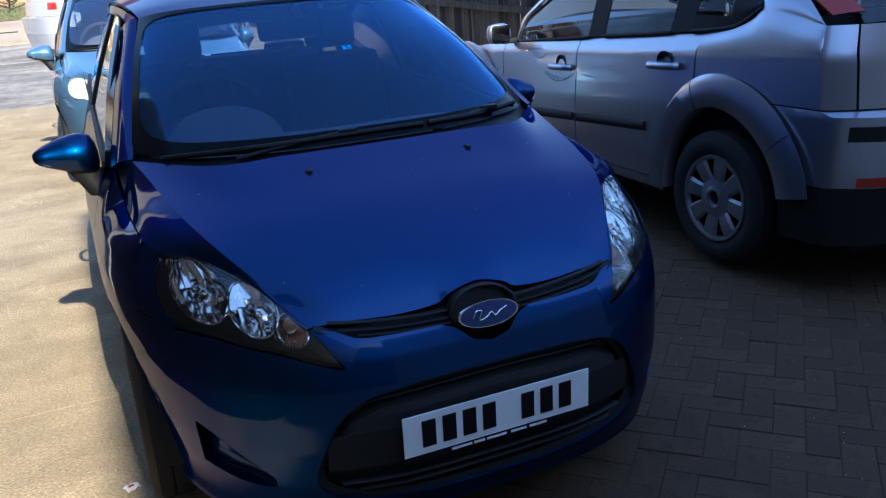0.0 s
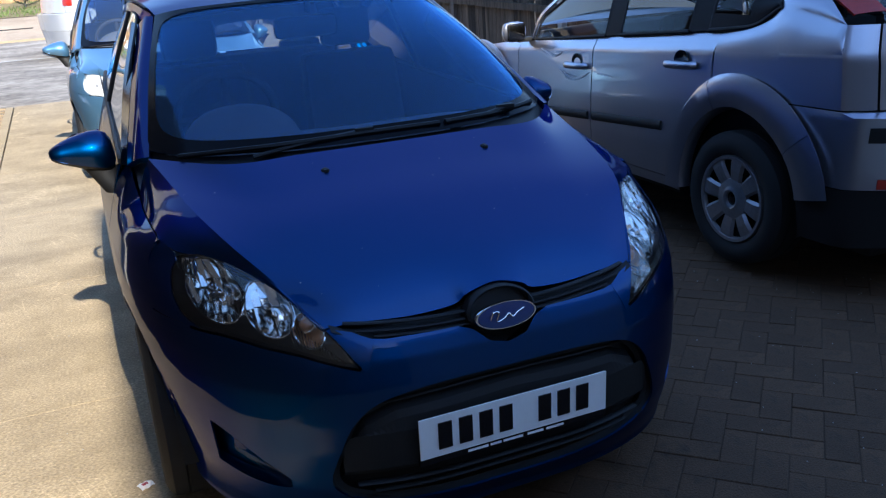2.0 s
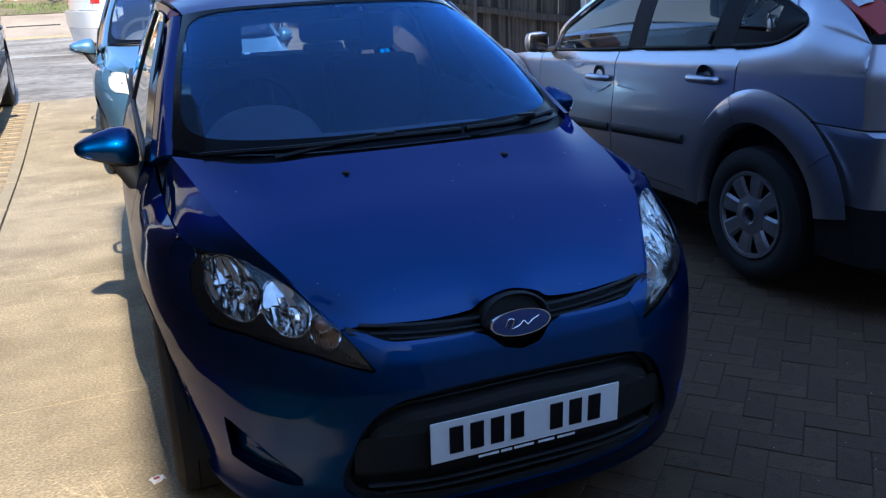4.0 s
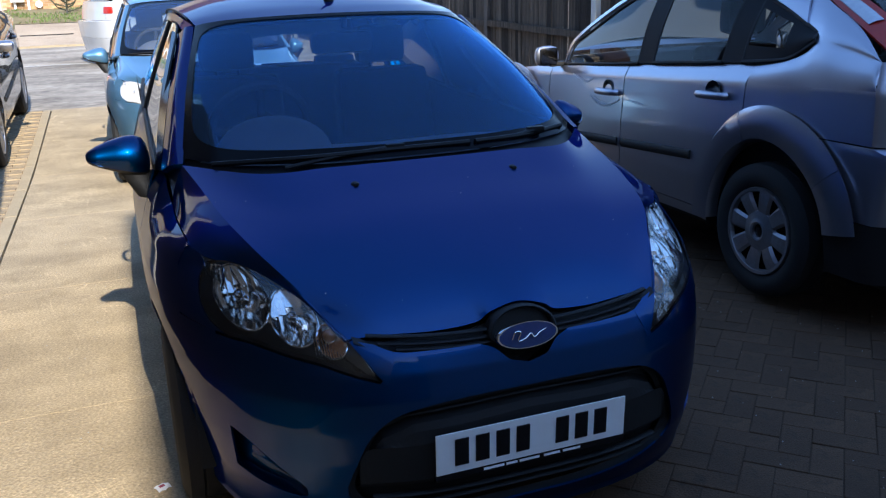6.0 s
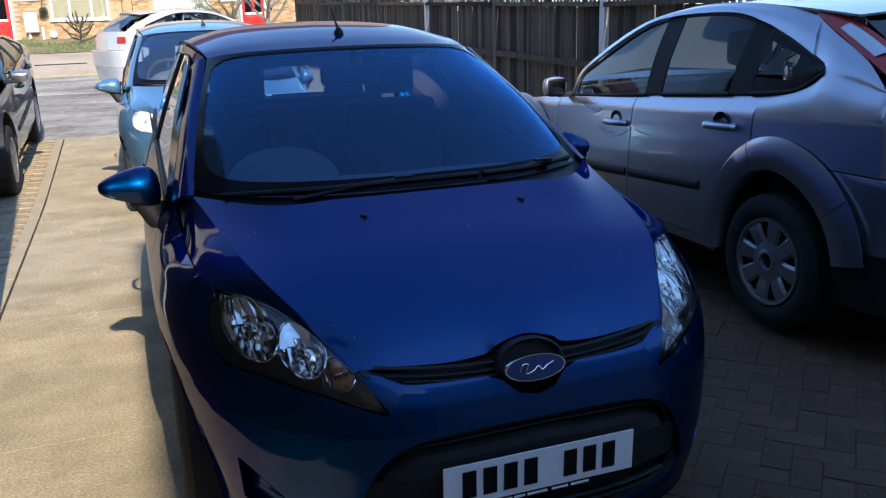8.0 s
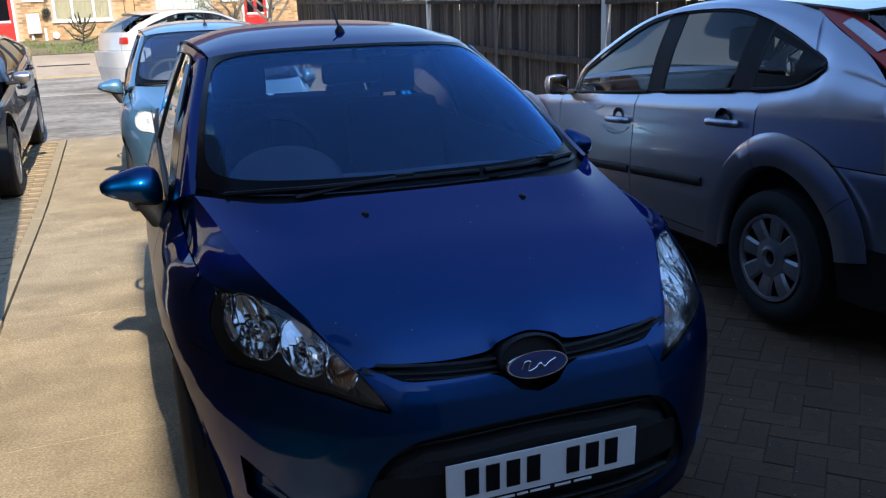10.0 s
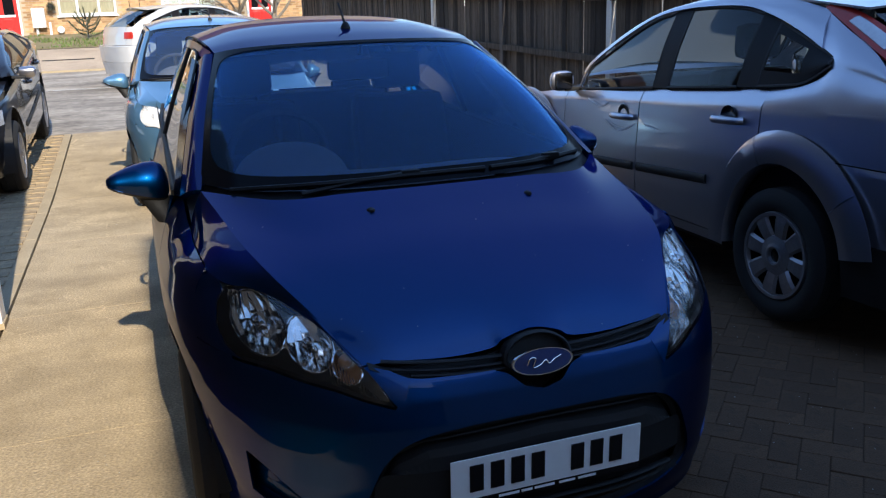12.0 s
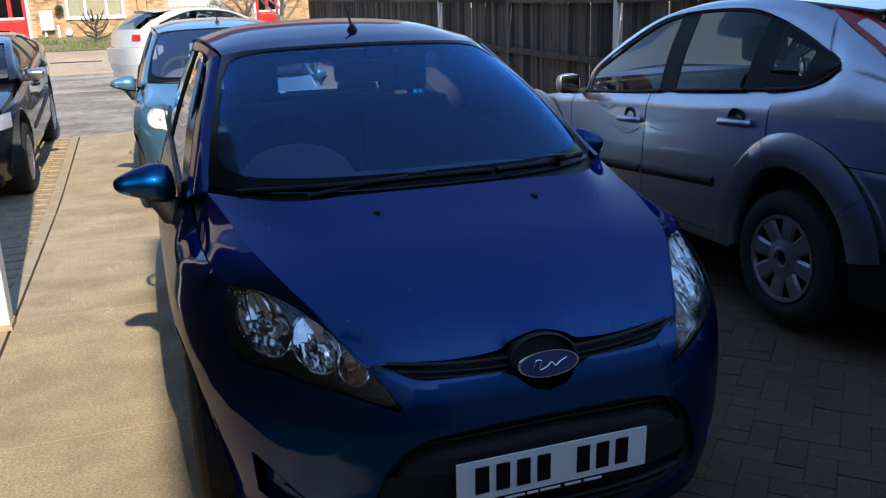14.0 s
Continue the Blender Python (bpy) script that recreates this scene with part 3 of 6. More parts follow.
LAMP_TOP = [(.369, .628), (.421, .711), (.451, .736), (.489, .772), (.539, .803), (.594, .827), (.644, .838), (.678, .835), (.705, .825), (.723, .797), (.731, .757)]
LAMP_LOW = [(.369, .628), (.438, .649), (.495, .668), (.551, .680), (.631, .696), (.690, .699), (.720, .722), (.731, .757)]
SHUT = [(.427, .135, .711), (.451, .172, .736), (.489, .248, .772), (.539, .341, .803), (.594, .428, .827), (.644, .492, .838), (.678, .524, .838),
        (.712, .575, .846), (.733, .66, .866), (.744, .86, .877), (.744, 1.06, .885), (.765, 1.24, .91)]


def lens_grid(inward, n=36, m=14, shrink=0.0, front=0.0):
    lo, hi = spline(LAMP_LOW, 200), spline(LAMP_TOP, 200)
    rows = []
    for x in np.linspace(.372 + shrink, .7295 - shrink, n):
        a, b = np.interp(x, lo[:, 0], lo[:, 1]) + shrink, np.interp(x, hi[:, 0], hi[:, 1]) - shrink
        b = max(a + .002, b)
        rows.append([skin(x, z, inward) for z in np.linspace(a, b, m)])
    return np.array(rows)


def small_hatchback(m, colour, label, lamp_inside=None, lamp_bezel=None, lamp_bowl=None):
    car = thing("car", m, label, "car", "parked cars")
    both = (-1, 1)
    # bonnet
    tops = [[(0, .10, .760), (0, .15, .792), (0, .24, .838), (0, .42, .905), (0, .62, .962), (0, .755, 1.003)],
            [(.075, .10, .742), (.078, .15, .786), (.08, .24, .836), (.085, .42, .904), (.09, .62, .962), (.10, .755, 1.003)],
            [(.11, .10, .722), (.115, .15, .778), (.12, .24, .833), (.13, .42, .903), (.14, .62, .961), (.16, .757, 1.003)],
            [(.215, .110, .713), (.23, .16, .768), (.24, .24, .822), (.26, .42, .897), (.28, .62, .956), (.30, .765, 1.002)],
            [(.34, .130, .716), (.36, .17, .755), (.385, .25, .805), (.42, .42, .883), (.46, .62, .940), (.50, .80, .996)],
            [(.425, .142, .714), (.465, .215, .757), (.51, .30, .808), (.575, .43, .868), (.632, .65, .917), (.672, .90, .962), (.70, 1.07, .992)]]
    full = [[(-x, y, z) for x, y, z in c] for c in tops[:0:-1]] + tops
    bm = bmesh.new()
    loft(bm, full, 40, 61)
    solid(bm, 0.012)
    bonnet = part("bonnet", bm, colour, car, smooth=True)
    # bits of grit on the paint
    bm = bmesh.new()
    grit = random.Random(12)
    for v in grit.sample([v for v in bonnet.data.vertices if v.normal.z > .6], 34):
        r = grit.uniform(.0008, .0024)
        c = v.co + Vector((grit.uniform(-.01, .01), grit.uniform(-.01, .01), .0012))
        n = v.normal
        u = n.orthogonal().normalized()
        w = n.cross(u)
        ring5 = [bm.verts.new(c + (u * math.cos(k * 1.2566) * grit.uniform(.6, 1.3) + w * math.sin(k * 1.2566)) * r) for k in range(5)]
        bm.faces.new(ring5)
    tagged(part("grit", bm, M_GRIT, bonnet), "pale specks of grit", kind="stuff")
    for s in both:
        bm = bmesh.new()
        edge = [(s * x, y, z) for x, y, z in tops[-1]]
        low = [(s * x, y, z) for x, y, z in SHUT[:-1]]
        mid = [tuple((p + q) / 2 + np.array([s * .003, 0, .003])) for p, q in zip(spline(edge, 9), spline(low, 9))]
        loft(bm, [edge, mid, low], 40, 10)
        solid(bm, 0.008)
        part("bonnet_shoulder", bm, colour, car, smooth=True)
    # washer nozzles
    for s in both:
        bm = bmesh.new()
        ring(bm, (s * .251, .659, .960), (0, -.3, 1), [(-.01, .015), (.006, .015), (.012, .011), (.016, .005), (.016, 0)], 14)
        box(bm, (s * .251 - .007, .642, .960), (s * .251 + .007, .66, .974), .003)
        part("washer_nozzle", bm, M_PLASTIC, car, smooth=True)
    # bumper
    grille = [(-.461, .36), (-.44, .42), (-.40, .50), (-.33, .55), (-.2, .572), (0, .575), (.2, .572), (.33, .55), (.40, .50), (.44, .42), (.461, .36),
              (.458, .325), (.42, .29), (.32, .262), (.15, .248), (0, .246), (-.15, .248), (-.32, .262), (-.42, .29), (-.458, .325)]
    rim = spline(grille + [grille[0]], 200)
    fogs = [[(s * x, z) for x, z in [(.735, .40), (.715, .445), (.685, .45), (.60, .385), (.545, .335), (.57, .315), (.65, .325), (.72, .355)]] for s in both]
    fog_rims = [spline(f + [f[0]], 90) for f in fogs]
    half = np.concatenate([np.linspace(0, .34, 46), np.linspace(.345, .74, 60)])
    xs = np.concatenate([-half[:0:-1], half])
    lo_l = spline(LAMP_LOW, 200)

    def top(x):
        x = abs(x)
        if x < .345:
            return float(np.interp(x, [0, .05, .085, .12, .30, .335, .345], [.628, .640, .672, .684, .686, .690, .66]))
        return float(np.interp(x, [.345, .365, .371], [.66, .632, .622])) if x < .371 else float(np.interp(x, lo_l[:150, 0], lo_l[:150, 1])) - .004
    zf = np.linspace(0, 1, 56)
    G = [[skin(x, .185 + (min(top(x), .71) - .185) * f) for f in zf] for x in xs]

    def snap_to(rims):
        def go(p):
            best = min(((r[k][0] - p[0]) ** 2 + (r[k][1] - p[2]) ** 2, r[k][0], r[k][1]) for r in rims for k in range(len(r)))
            return skin(best[1], best[2])
        return go
    polys = [rim[:-1].tolist()] + [r[:-1].tolist() for r in fog_rims]
    used, faces = cut(G, lambda p: any(inside(q, p[0], p[2]) for q in polys), snap_to([rim] + fog_rims))
    bm = bmesh.new()
    add_cut(bm, used, faces)
    # corners back to the wheel arches
    for s in both:
        rows = []
        for y0 in np.linspace(0.325, .56, 12):
            rows.append([(s * p[0], p[1], p[2]) for p in (skin_at(y0, .185 + (.700 - .185) * f) for f in zf)])
        sheet(bm, rows)
        # the tongue beside the grille
        sheet(bm, [[(s * p[0], p[1] - .001, p[2]) for p in (skin(xa + (xb - xa) * f, za + (zb - za) * f) for f in np.linspace(0, 1, 7))]
                   for xa, za, xb, zb in ((.328, .689, .356, .620), (.352, .698, .376, .645), (.370, .706, .392, .670), (.395, .711, .410, .694), (.415, .715, .424, .713))])
    solid(bm, 0.006)
    bumper = part("front_bumper", bm, colour, car, smooth=True)
    # recesses behind the bumper's openings
    for s, f in zip(both, fogs):
        bm = bmesh.new()
        r = spline(f + [f[0]], 60)[:-1]
        c = r.mean(0)
        rows = [[skin(p[0] * k + c[0] * (1 - k), p[1] * k + c[1] * (1 - k), d) for p in r] for k, d in ((1.0, .004), (.93, .03), (.75, .05), (.4, .055), (.02, .055))]
        sheet(bm, rows, closed=True)
        part("fog_lamp_recess", bm, colour, bumper, smooth=True)
    lower = new("lower_grille")
    lower.parent = car
    bm = bmesh.new()
    c = rim.mean(0)
    rows = []
    for k, d in ((1.005, .004), (.985, .022), (.95, .03)):
        rows.append([skin(p[0] * k, (p[1] - .41) * k + .41, d) for p in rim[:-1]])
    sheet(bm, rows, closed=True)
    part("surround", bm, M_PLASTIC, lower, smooth=True)
    bm = bmesh.new()
    rows = []
    for x in np.linspace(-.43, .43, 60):
        hi = np.interp(abs(x), [0, .3, .38, .43], [.55, .535, .50, .41]) - .012
        row = []
        for z, d in ((hi + .03, .05), (hi, .05), (hi - .012, .026), (hi - .03, .018), (.46, .012), (.36, .016), (.345, .026), (.335, .05), (.25, .055)):
            row.append(skin(x, min(z, hi + .03), d))
        rows.append(row)
    sheet(bm, rows)
    part("plate_panel", bm, M_PLASTIC, lower, smooth=False)
    for z in (.318, .292):
        bm = bmesh.new()
        w = .40 if z > .3 else .36
        tube(bm, [skin(x, z, .022) for x in np.linspace(-w, w, 9)], .011, 8, .45)
        part("slat", bm, M_PLASTIC, lower, smooth=True)
    bm = bmesh.new()
    tube(bm, [skin(x, .548 - .12 * x * x, .028) for x in np.linspace(-.34, .34, 9)], .008, 8, .5)
    part("slat", bm, M_PLASTIC, lower, smooth=True)
    # number plate
    plate = part("number_plate", *plate_mesh(), car, "white number plate with plain dark bars", m=pose(0, .006, .381, 2, 0, 0))
    for i in (0, 1, 2, 3, 5, 6, 7):
        bm = bmesh.new()
        box(bm, (-.212 + i * .0545, -.0065, .020), (-.212 + i * .0545 + .036, -.004, .092))
        part("character_bar", bm, M_GLOSSBLACK, plate)
    bm = bmesh.new()
    box(bm, (-.262, -.002, -.018), (.262, .008, .0))
    part("plate_holder", bm, M_GLOSSBLACK, plate)
    bm = bmesh.new()
    for a, w in ((-.135, .055), (-.074, .03), (-.038, .055), (.03, .045), (.084, .05)):
        box(bm, (a, -.0032, -.0125), (a + w, -.002, -.006))
    part("dealer_line", bm, M_PLATEWHITE, plate, "small pale bars")
    # upper grille
    upper = new("upper_grille")
    upper.parent = car
    bm = bmesh.new()
    rows = []
    for x in np.linspace(-.415, .415, 50):
        f = abs(x)
        zt = .712 + .036 * math.exp(-(x / .07) ** 2)
        zb = np.interp(f, [0, .09, .3, .345, .415], [.60, .66, .675, .685, .712])
        rows.append([(x, skin(x, .68)[1] + d, z) for z, d in ((zb, .02), (zb + .010, .042), (zt - .010, .060), (zt, .050))])
    sheet(bm, rows)
    part("grille_backing", bm, M_PLASTIC, upper, smooth=True)
    for z, w in ((.700, .36), (.716, .385), (.688, .32)):
        for s in both:
            bm = bmesh.new()
            tube(bm, [(s * x, skin(x, .68)[1] + .028 + (z - .70) * .5, z - .012 + .018 * (x / .36) ** 2) for x in np.linspace(.075, w, 7)], .0075, 8, .55)
            part("slat", bm, M_PLASTIC, upper, smooth=True)
    bm = bmesh.new()
    ring(bm, (0, .075, .695), (0, -1, .25), [(-.02, .092), (.014, .092), (.020, .086), (.014, .080), (.0, .078), (.0, 0)], 40)
    for v in bm.verts:
        v.co.z = .695 + (v.co.z - .695) * (.66 if v.co.z > .695 else .34)
    part("badge_surround", bm, M_PLASTIC, upper, smooth=True)
    badge = new("badge")
    badge.parent = car
    for nm, rr, d, mt in (("ring", .084, .002, M_CHROME), ("face", .079, .006, M_BADGE)):
        bm = bmesh.new()
        ring(bm, (0, 0, 0), (0, -1, 0), [(-.01, rr), (d, rr), (d + .004, rr * .965), (d + .004, 0)] if nm == "ring" else [(0, rr), (d, rr * .97), (d + .003, rr * .5), (d + .003, 0)], 48)
        for v in bm.verts:
            v.co.z *= .40
        part(nm, bm, mt, badge, smooth=True)
    bm = bmesh.new()
    tube(bm, [(-.046, -.012, -.004), (-.036, -.012, .012), (-.022, -.012, .010), (-.03, -.012, -.010), (-.010, -.012, -.006), (.004, -.012, .004), (.014, -.012, -.006), (.028, -.012, .003), (.046, -.012, .010)], .0022, 8, .8, 60)
    part("emblem", bm, M_CHROME, badge, "plain silver stroke", smooth=True)
    badge.matrix_basis = pose(0, .040, .693, -14, 0, 0)
    # headlamps
    for s in both:
        lamp = new("headlamp")
        lamp.parent = car
        bm = bmesh.new()
        sheet(bm, lens_grid(0.0) * [s, 1, 1])
        ob = part("lens", bm, M_LENS, lamp, "clear lens", smooth=True)
        ob.visible_shadow = False
        bm = bmesh.new()
        G = lens_grid(0.135, shrink=.004)
        back = G * [s, 1, 1]
        sheet(bm, back)
        fr = lens_grid(0.008) * [s, 1, 1]
        for k in (0, -1):
            sheet(bm, [fr[:, k], back[:, k]])
            sheet(bm, [fr[k], back[k]])
        part("housing", bm, lamp_inside or M_LAMPHOUSING, lamp, "inner housing", smooth=True)
        # three bowls sunk in a dark bezel that follows the lens, with chrome between them
        bowls = (("main_reflector", .636, .772, .058, .060), ("dipped_reflector", .530, .744, .050, .050), ("indicator_reflector", .457, .706, .033, .045))
        G = lens_grid(.026, 110, 60, .003)
        used, faces = cut(G.tolist(), lambda p: any(math.hypot(p[0] - cx, p[2] - cz) < R for _, cx, cz, R, _ in bowls),
                          lambda p: min(((math.hypot(p[0] - cx, p[2] - cz), skin(cx + (p[0] - cx) * R / max(1e-6, math.hypot(p[0] - cx, p[2] - cz)), cz + (p[2] - cz) * R / max(1e-6, math.hypot(p[0] - cx, p[2] - cz)), .026)) for _, cx, cz, R, _ in bowls), key=lambda q: q[0])[1])
        dark, bright = [], []
        for q in faces:
            x, z = sum(used[k][0] for k in q) / 4, sum(used[k][2] for k in q) / 4
            zl, R = np.interp(x, [.457, .530, .636], [.706, .744, .772]), np.interp(x, [.457, .530, .636], [.033, .05, .058])
            (bright if .475 < x < .69 and -.45 * R < z - zl < R * 1.0 + .004 else dark).append(q)
        bm = bmesh.new()
        add_cut(bm, {k: used[k] for q in dark for k in q}, dark, s)
        part("bezel", bm, lamp_bezel or M_LAMPBEZEL, lamp, smooth=True)
        bm = bmesh.new()
        add_cut(bm, {k: used[k] for q in bright for k in q}, bright, s)
        part("reflector_plate", bm, lamp_bowl or M_BOWL, lamp, "chrome panel between the bowls", smooth=True)
        jig = random.Random(31)
        for nm, cx, cz, R, deep in bowls:
            c = skin(cx, cz, .026)
            floor_y = c[1] + deep

            def bowl_at(x, z, R=R, cx=cx, cz=cz, floor_y=floor_y):
                d = math.hypot(x - cx, z - cz) / R
                k = 1 if d <= 1 else 1 / d
                rx, rz = (cx + (x - cx) / max(d, 1e-6), cz + (z - cz) / max(d, 1e-6))
                w = min(1.0, d) ** 2.2
                return np.array((cx + (x - cx) * k, skin(rx, rz, .028)[1] * w + floor_y * (1 - w), cz + (z - cz) * k))
            bm = bmesh.new()
            rim_pts = [skin(cx + R * math.cos(a), cz + R * math.sin(a), .024) for a in np.linspace(0, 2 * math.pi, 49)]
            tube(bm, [(s * x, y, z) for x, y, z in rim_pts], .0032, 8, samples=72)
            # behind the facets
            sheet(bm, [[tuple((bowl_at(cx + R * f * math.cos(a), cz + R * f * math.sin(a)) + [0, .008 * (1 - f), 0]) * [s, 1, 1]) for a in np.linspace(0, 2 * math.pi, 40, endpoint=False)] for f in (1, .9, .75, .5, .25, .04)], closed=True)
            bowl = part(nm, bm, lamp_bowl or M_BOWL, lamp, "chrome bowl", smooth=True)
            if nm == "indicator_reflector":
                bm = bmesh.new()
                bmesh.ops.create_uvsphere(bm, u_segments=16, v_segments=12, radius=.017, matrix=Matrix.Translation((s * cx, c[1] + .022, cz + .008)))
                part("bulb", bm, M_AMBER, bowl, "amber bulb", smooth=True)
                continue
            # upright flutes, each its own small mirror
            bm = bmesh.new()
            n = 7 if nm == "main_reflector" else 5
            xs_f = np.linspace(cx - R * .97, cx + R * .97, n + 1)
            for i in range(n):
                tilt, off = jig.uniform(-.005, .005), jig.uniform(-.008, .002)
                h0, h1 = [math.sqrt(max(R * R * .96 - (x - cx) ** 2, 1e-6)) for x in (xs_f[i], xs_f[i + 1])]
                m = jig.choice((1, 2, 2, 3))
                for j in range(m):
                    e = jig.uniform(-.010, .001)
                    f0, f1 = -1 + 2 * j / m, -1 + 2 * (j + 1) / m - .03
                    q = []
                    for x, h, f, sg in ((xs_f[i], h0, f0, -1), (xs_f[i + 1], h1, f0, 1), (xs_f[i + 1], h1, f1, 1), (xs_f[i], h0, f1, -1)):
                        p = bowl_at(x, cz + h * f)
                        w = 1 - min(1.0, math.hypot(p[0] - cx, p[2] - cz) / R) ** 3
                        q.append(bm.verts.new((s * p[0], p[1] - .004 + (tilt * sg + off + e * (1 if f == f0 else -1)) * w, p[2])))
                    bm.faces.new(q)
            part("facets", bm, lamp_bowl or M_BOWL, bowl)["kind"] = "stuff"
            bm = bmesh.new()
            ring(bm, (s * cx, floor_y - .03, cz), (0, -1, .1), [(-.04, .007), (-.004, .008), (.0, .014), (.012, .013), (.018, .008), (.019, 0)], 18)
            part("bulb", bm, M_CHROME, bowl, smooth=True)
        bm = bmesh.new()
        for k in range(18):
            x = .400 + .0058 * k
            a = float(np.interp(x, lo_l[:, 0], lo_l[:, 1]))
            p, q = skin(x, a + .006, .010), skin(x, a + .010 + .003 * k, .014)
            rod(bm, (s * p[0], p[1], p[2]), (s * q[0], q[1], q[2]), .0013, None, 5)
        part("lens_ribs", bm, M_BOWL, lamp)
        bm = bmesh.new()
        for k in range(5):
            p, q = skin(.668 + .009 * k, .796 + .002 * k, .012), skin(.664 + .009 * k, .826, .012)
            rod(bm, (s * p[0], p[1], p[2]), (s * q[0], q[1], q[2]), .0032, None, 6)
        part("rear_ribs", bm, M_BOWL, lamp)
    # wings
    for s in both:
        shut = spline(SHUT, 200)

        def column(y0, bot):
            top_z = float(np.interp(y0, [.40, .50, .70, 1.0, 1.33], [.79, .80, .81, .822, .85]))
            row = [skin_at(y0, bot + (top_z - bot) * f) for f in np.linspace(0, 1, 44)]
            e = np.array(row[-1])
            d = shut[int(np.argmin(abs(shut[:, 1] - e[1])))] + np.array([.004, 0, -.002])
            if e[1] > 1.05:  # behind the bonnet the wing runs on under the pillar
                d = d + (np.array([.752, e[1], .940]) - d) * min(1.0, (e[1] - 1.05) / .10)
            b = np.array([(e[0] + d[0]) / 2 + .012, (e[1] + d[1]) / 2, (e[2] + d[2]) / 2 + .008])
            return row + [tuple(e * (1 - f) ** 2 + 2 * b * f * (1 - f) + d * f * f) for f in (.25, .5, .75, 1)]
        rows = [column(y0, .19) for y0 in np.linspace(.50, 1.33, 60)]
        used, faces = cut(rows, lambda p: (p[1] - .83) ** 2 + (p[2] - .29) ** 2 < .345 ** 2,
                          lambda p: (p[0], .83 + (p[1] - .83) * .345 / math.hypot(p[1] - .83, p[2] - .29), .29 + (p[2] - .29) * .345 / math.hypot(p[1] - .83, p[2] - .29)))
        bm = bmesh.new()
        add_cut(bm, used, faces, s)
        # between the lamp's outer edge and the arch
        edge = spline([skin(x, z) for x, z in LAMP_LOW[5:] + LAMP_TOP[-2:-4:-1]] + [SHUT[7], SHUT[8]], 24)
        col = spline(column(.50, .704), 24)
        rows = []
        for e, d in zip(edge, col):
            row = []
            for f in np.linspace(0, 1, 14):
                x, y, z = e + (d - e) * f
                X, Y = skin_row(z)
                w = float(np.interp(z, [.79, .85], [1, 0])) * min(1.0, f * 5)
                row.append((s * ((1 - w) * x + w * float(np.interp(y, Y[:520], X[:520]))), y, z))
            rows.append(row)
        sheet(bm, rows)
        bmesh.ops.remove_doubles(bm, verts=bm.verts, dist=1e-5)
        solid(bm, 0.004)
        part("front_wing", bm, colour, car, smooth=True)
        # doors and rear quarters
        for nm, ya, yb in (("door", 1.338, 2.55), ("rear_quarter", 2.556, 3.949)):
            rows = []
            i0, i1 = np.interp([ya, yb], PC[:, 1], np.arange(900))
            for i in np.linspace(i0, i1, 46):
                y0 = float(np.interp(i, np.arange(900), PC[:, 1]))
                belt = float(np.interp(y0, [1.33, 2.0, 3.0, 3.4, 3.95], [.935, .965, 1.01, 1.03, 1.05]))
                row = []
                for f in np.linspace(0, 1, 34):
                    z = .19 + (belt - .19) * f
                    X, Y = skin_row(z)
                    row.append((float(np.interp(i, np.arange(900), X)), float(np.interp(i, np.arange(900), Y)), z))
                rows.append(row)
            used, faces = cut(rows, lambda p: (p[1] - 3.32) ** 2 + (p[2] - .29) ** 2 < .345 ** 2,
                              lambda p: (p[0], 3.32 + (p[1] - 3.32) * .345 / math.hypot(p[1] - 3.32, p[2] - .29), .29 + (p[2] - .29) * .345 / math.hypot(p[1] - 3.32, p[2] - .29)))
            bm = bmesh.new()
            add_cut(bm, used, faces, s)
            solid(bm, 0.004)
            panel = part(nm, bm, colour, car, smooth=True)
            if nm == "door":
                bm = bmesh.new()
                tube(bm, [(s * .842, 2.25, .83), (s * .873, 2.30, .835), (s * .873, 2.42, .84), (s * .842, 2.47, .84)], .011, 8)
                part("door_handle", bm, colour, panel, smooth=True)
    # windscreen, pillars, roof
    base = [(0, .80, 1.004), (.25, .815, 1.004), (.45, .88, 1.003), (.60, .98, 1.002), (.695, 1.12, 1.005)]
    topw = [(0, 1.68, 1.414), (.22, 1.695, 1.411), (.40, 1.75, 1.403), (.50, 1.81, 1.392), (.546, 1.86, 1.380)]
    ws_b = [(-x, y, z) for x, y, z in base[:0:-1]] + base
    ws_t = [(-x, y, z) for x, y, z in topw[:0:-1]] + topw
    ws_m = [((a[0] + b[0]) / 2 * 1.01, (a[1] + b[1]) / 2 - .012, (a[2] + b[2]) / 2 + .022) for a, b in zip(ws_b, ws_t)]
    bm = bmesh.new()
    loft(bm, [ws_b, ws_m, ws_t], 48, 24)
    ob = part("windscreen", bm, M_SCREEN, car, "dusty windscreen glass with a painted blue sky veil", smooth=True)
    ob.visible_shadow = False
    bm = bmesh.new()
    G = np.array([spline(c, 48) for c in (ws_b, ws_m, ws_t)])
    W = np.array([spline(G[:, i], 24) for i in range(48)])
    rows = []
    angs = np.linspace(0, 2 * math.pi, 201)[:-1]
    for f in (0, .3, .65, 1):
        row = []
        for t in angs:
            c, d = math.cos(t), math.sin(t)
            ko = 1 / max(abs(c), abs(d))
            ki = (abs(c) ** 8 + abs(d) ** 8) ** -.125
            uo, vo = .5 + .5 * c * ko, .5 + .5 * d * ko
            ui, vi = .5 + .476 * c * ki, .522 + .452 * d * ki
            u, v = (uo + (ui - uo) * f) * 47, (vo + (vi - vo) * f) * 23
            k, q = min(int(u), 46), min(int(v), 22)
            e, g = u - k, v - q
            row.append(W[k, q] * (1 - e) * (1 - g) + W[k + 1, q] * e * (1 - g) + W[k, q + 1] * (1 - e) * g + W[k + 1, q + 1] * e * g + np.array([0, -.002, .003]))
        rows.append(row)
    sheet(bm, rows, closed=True)
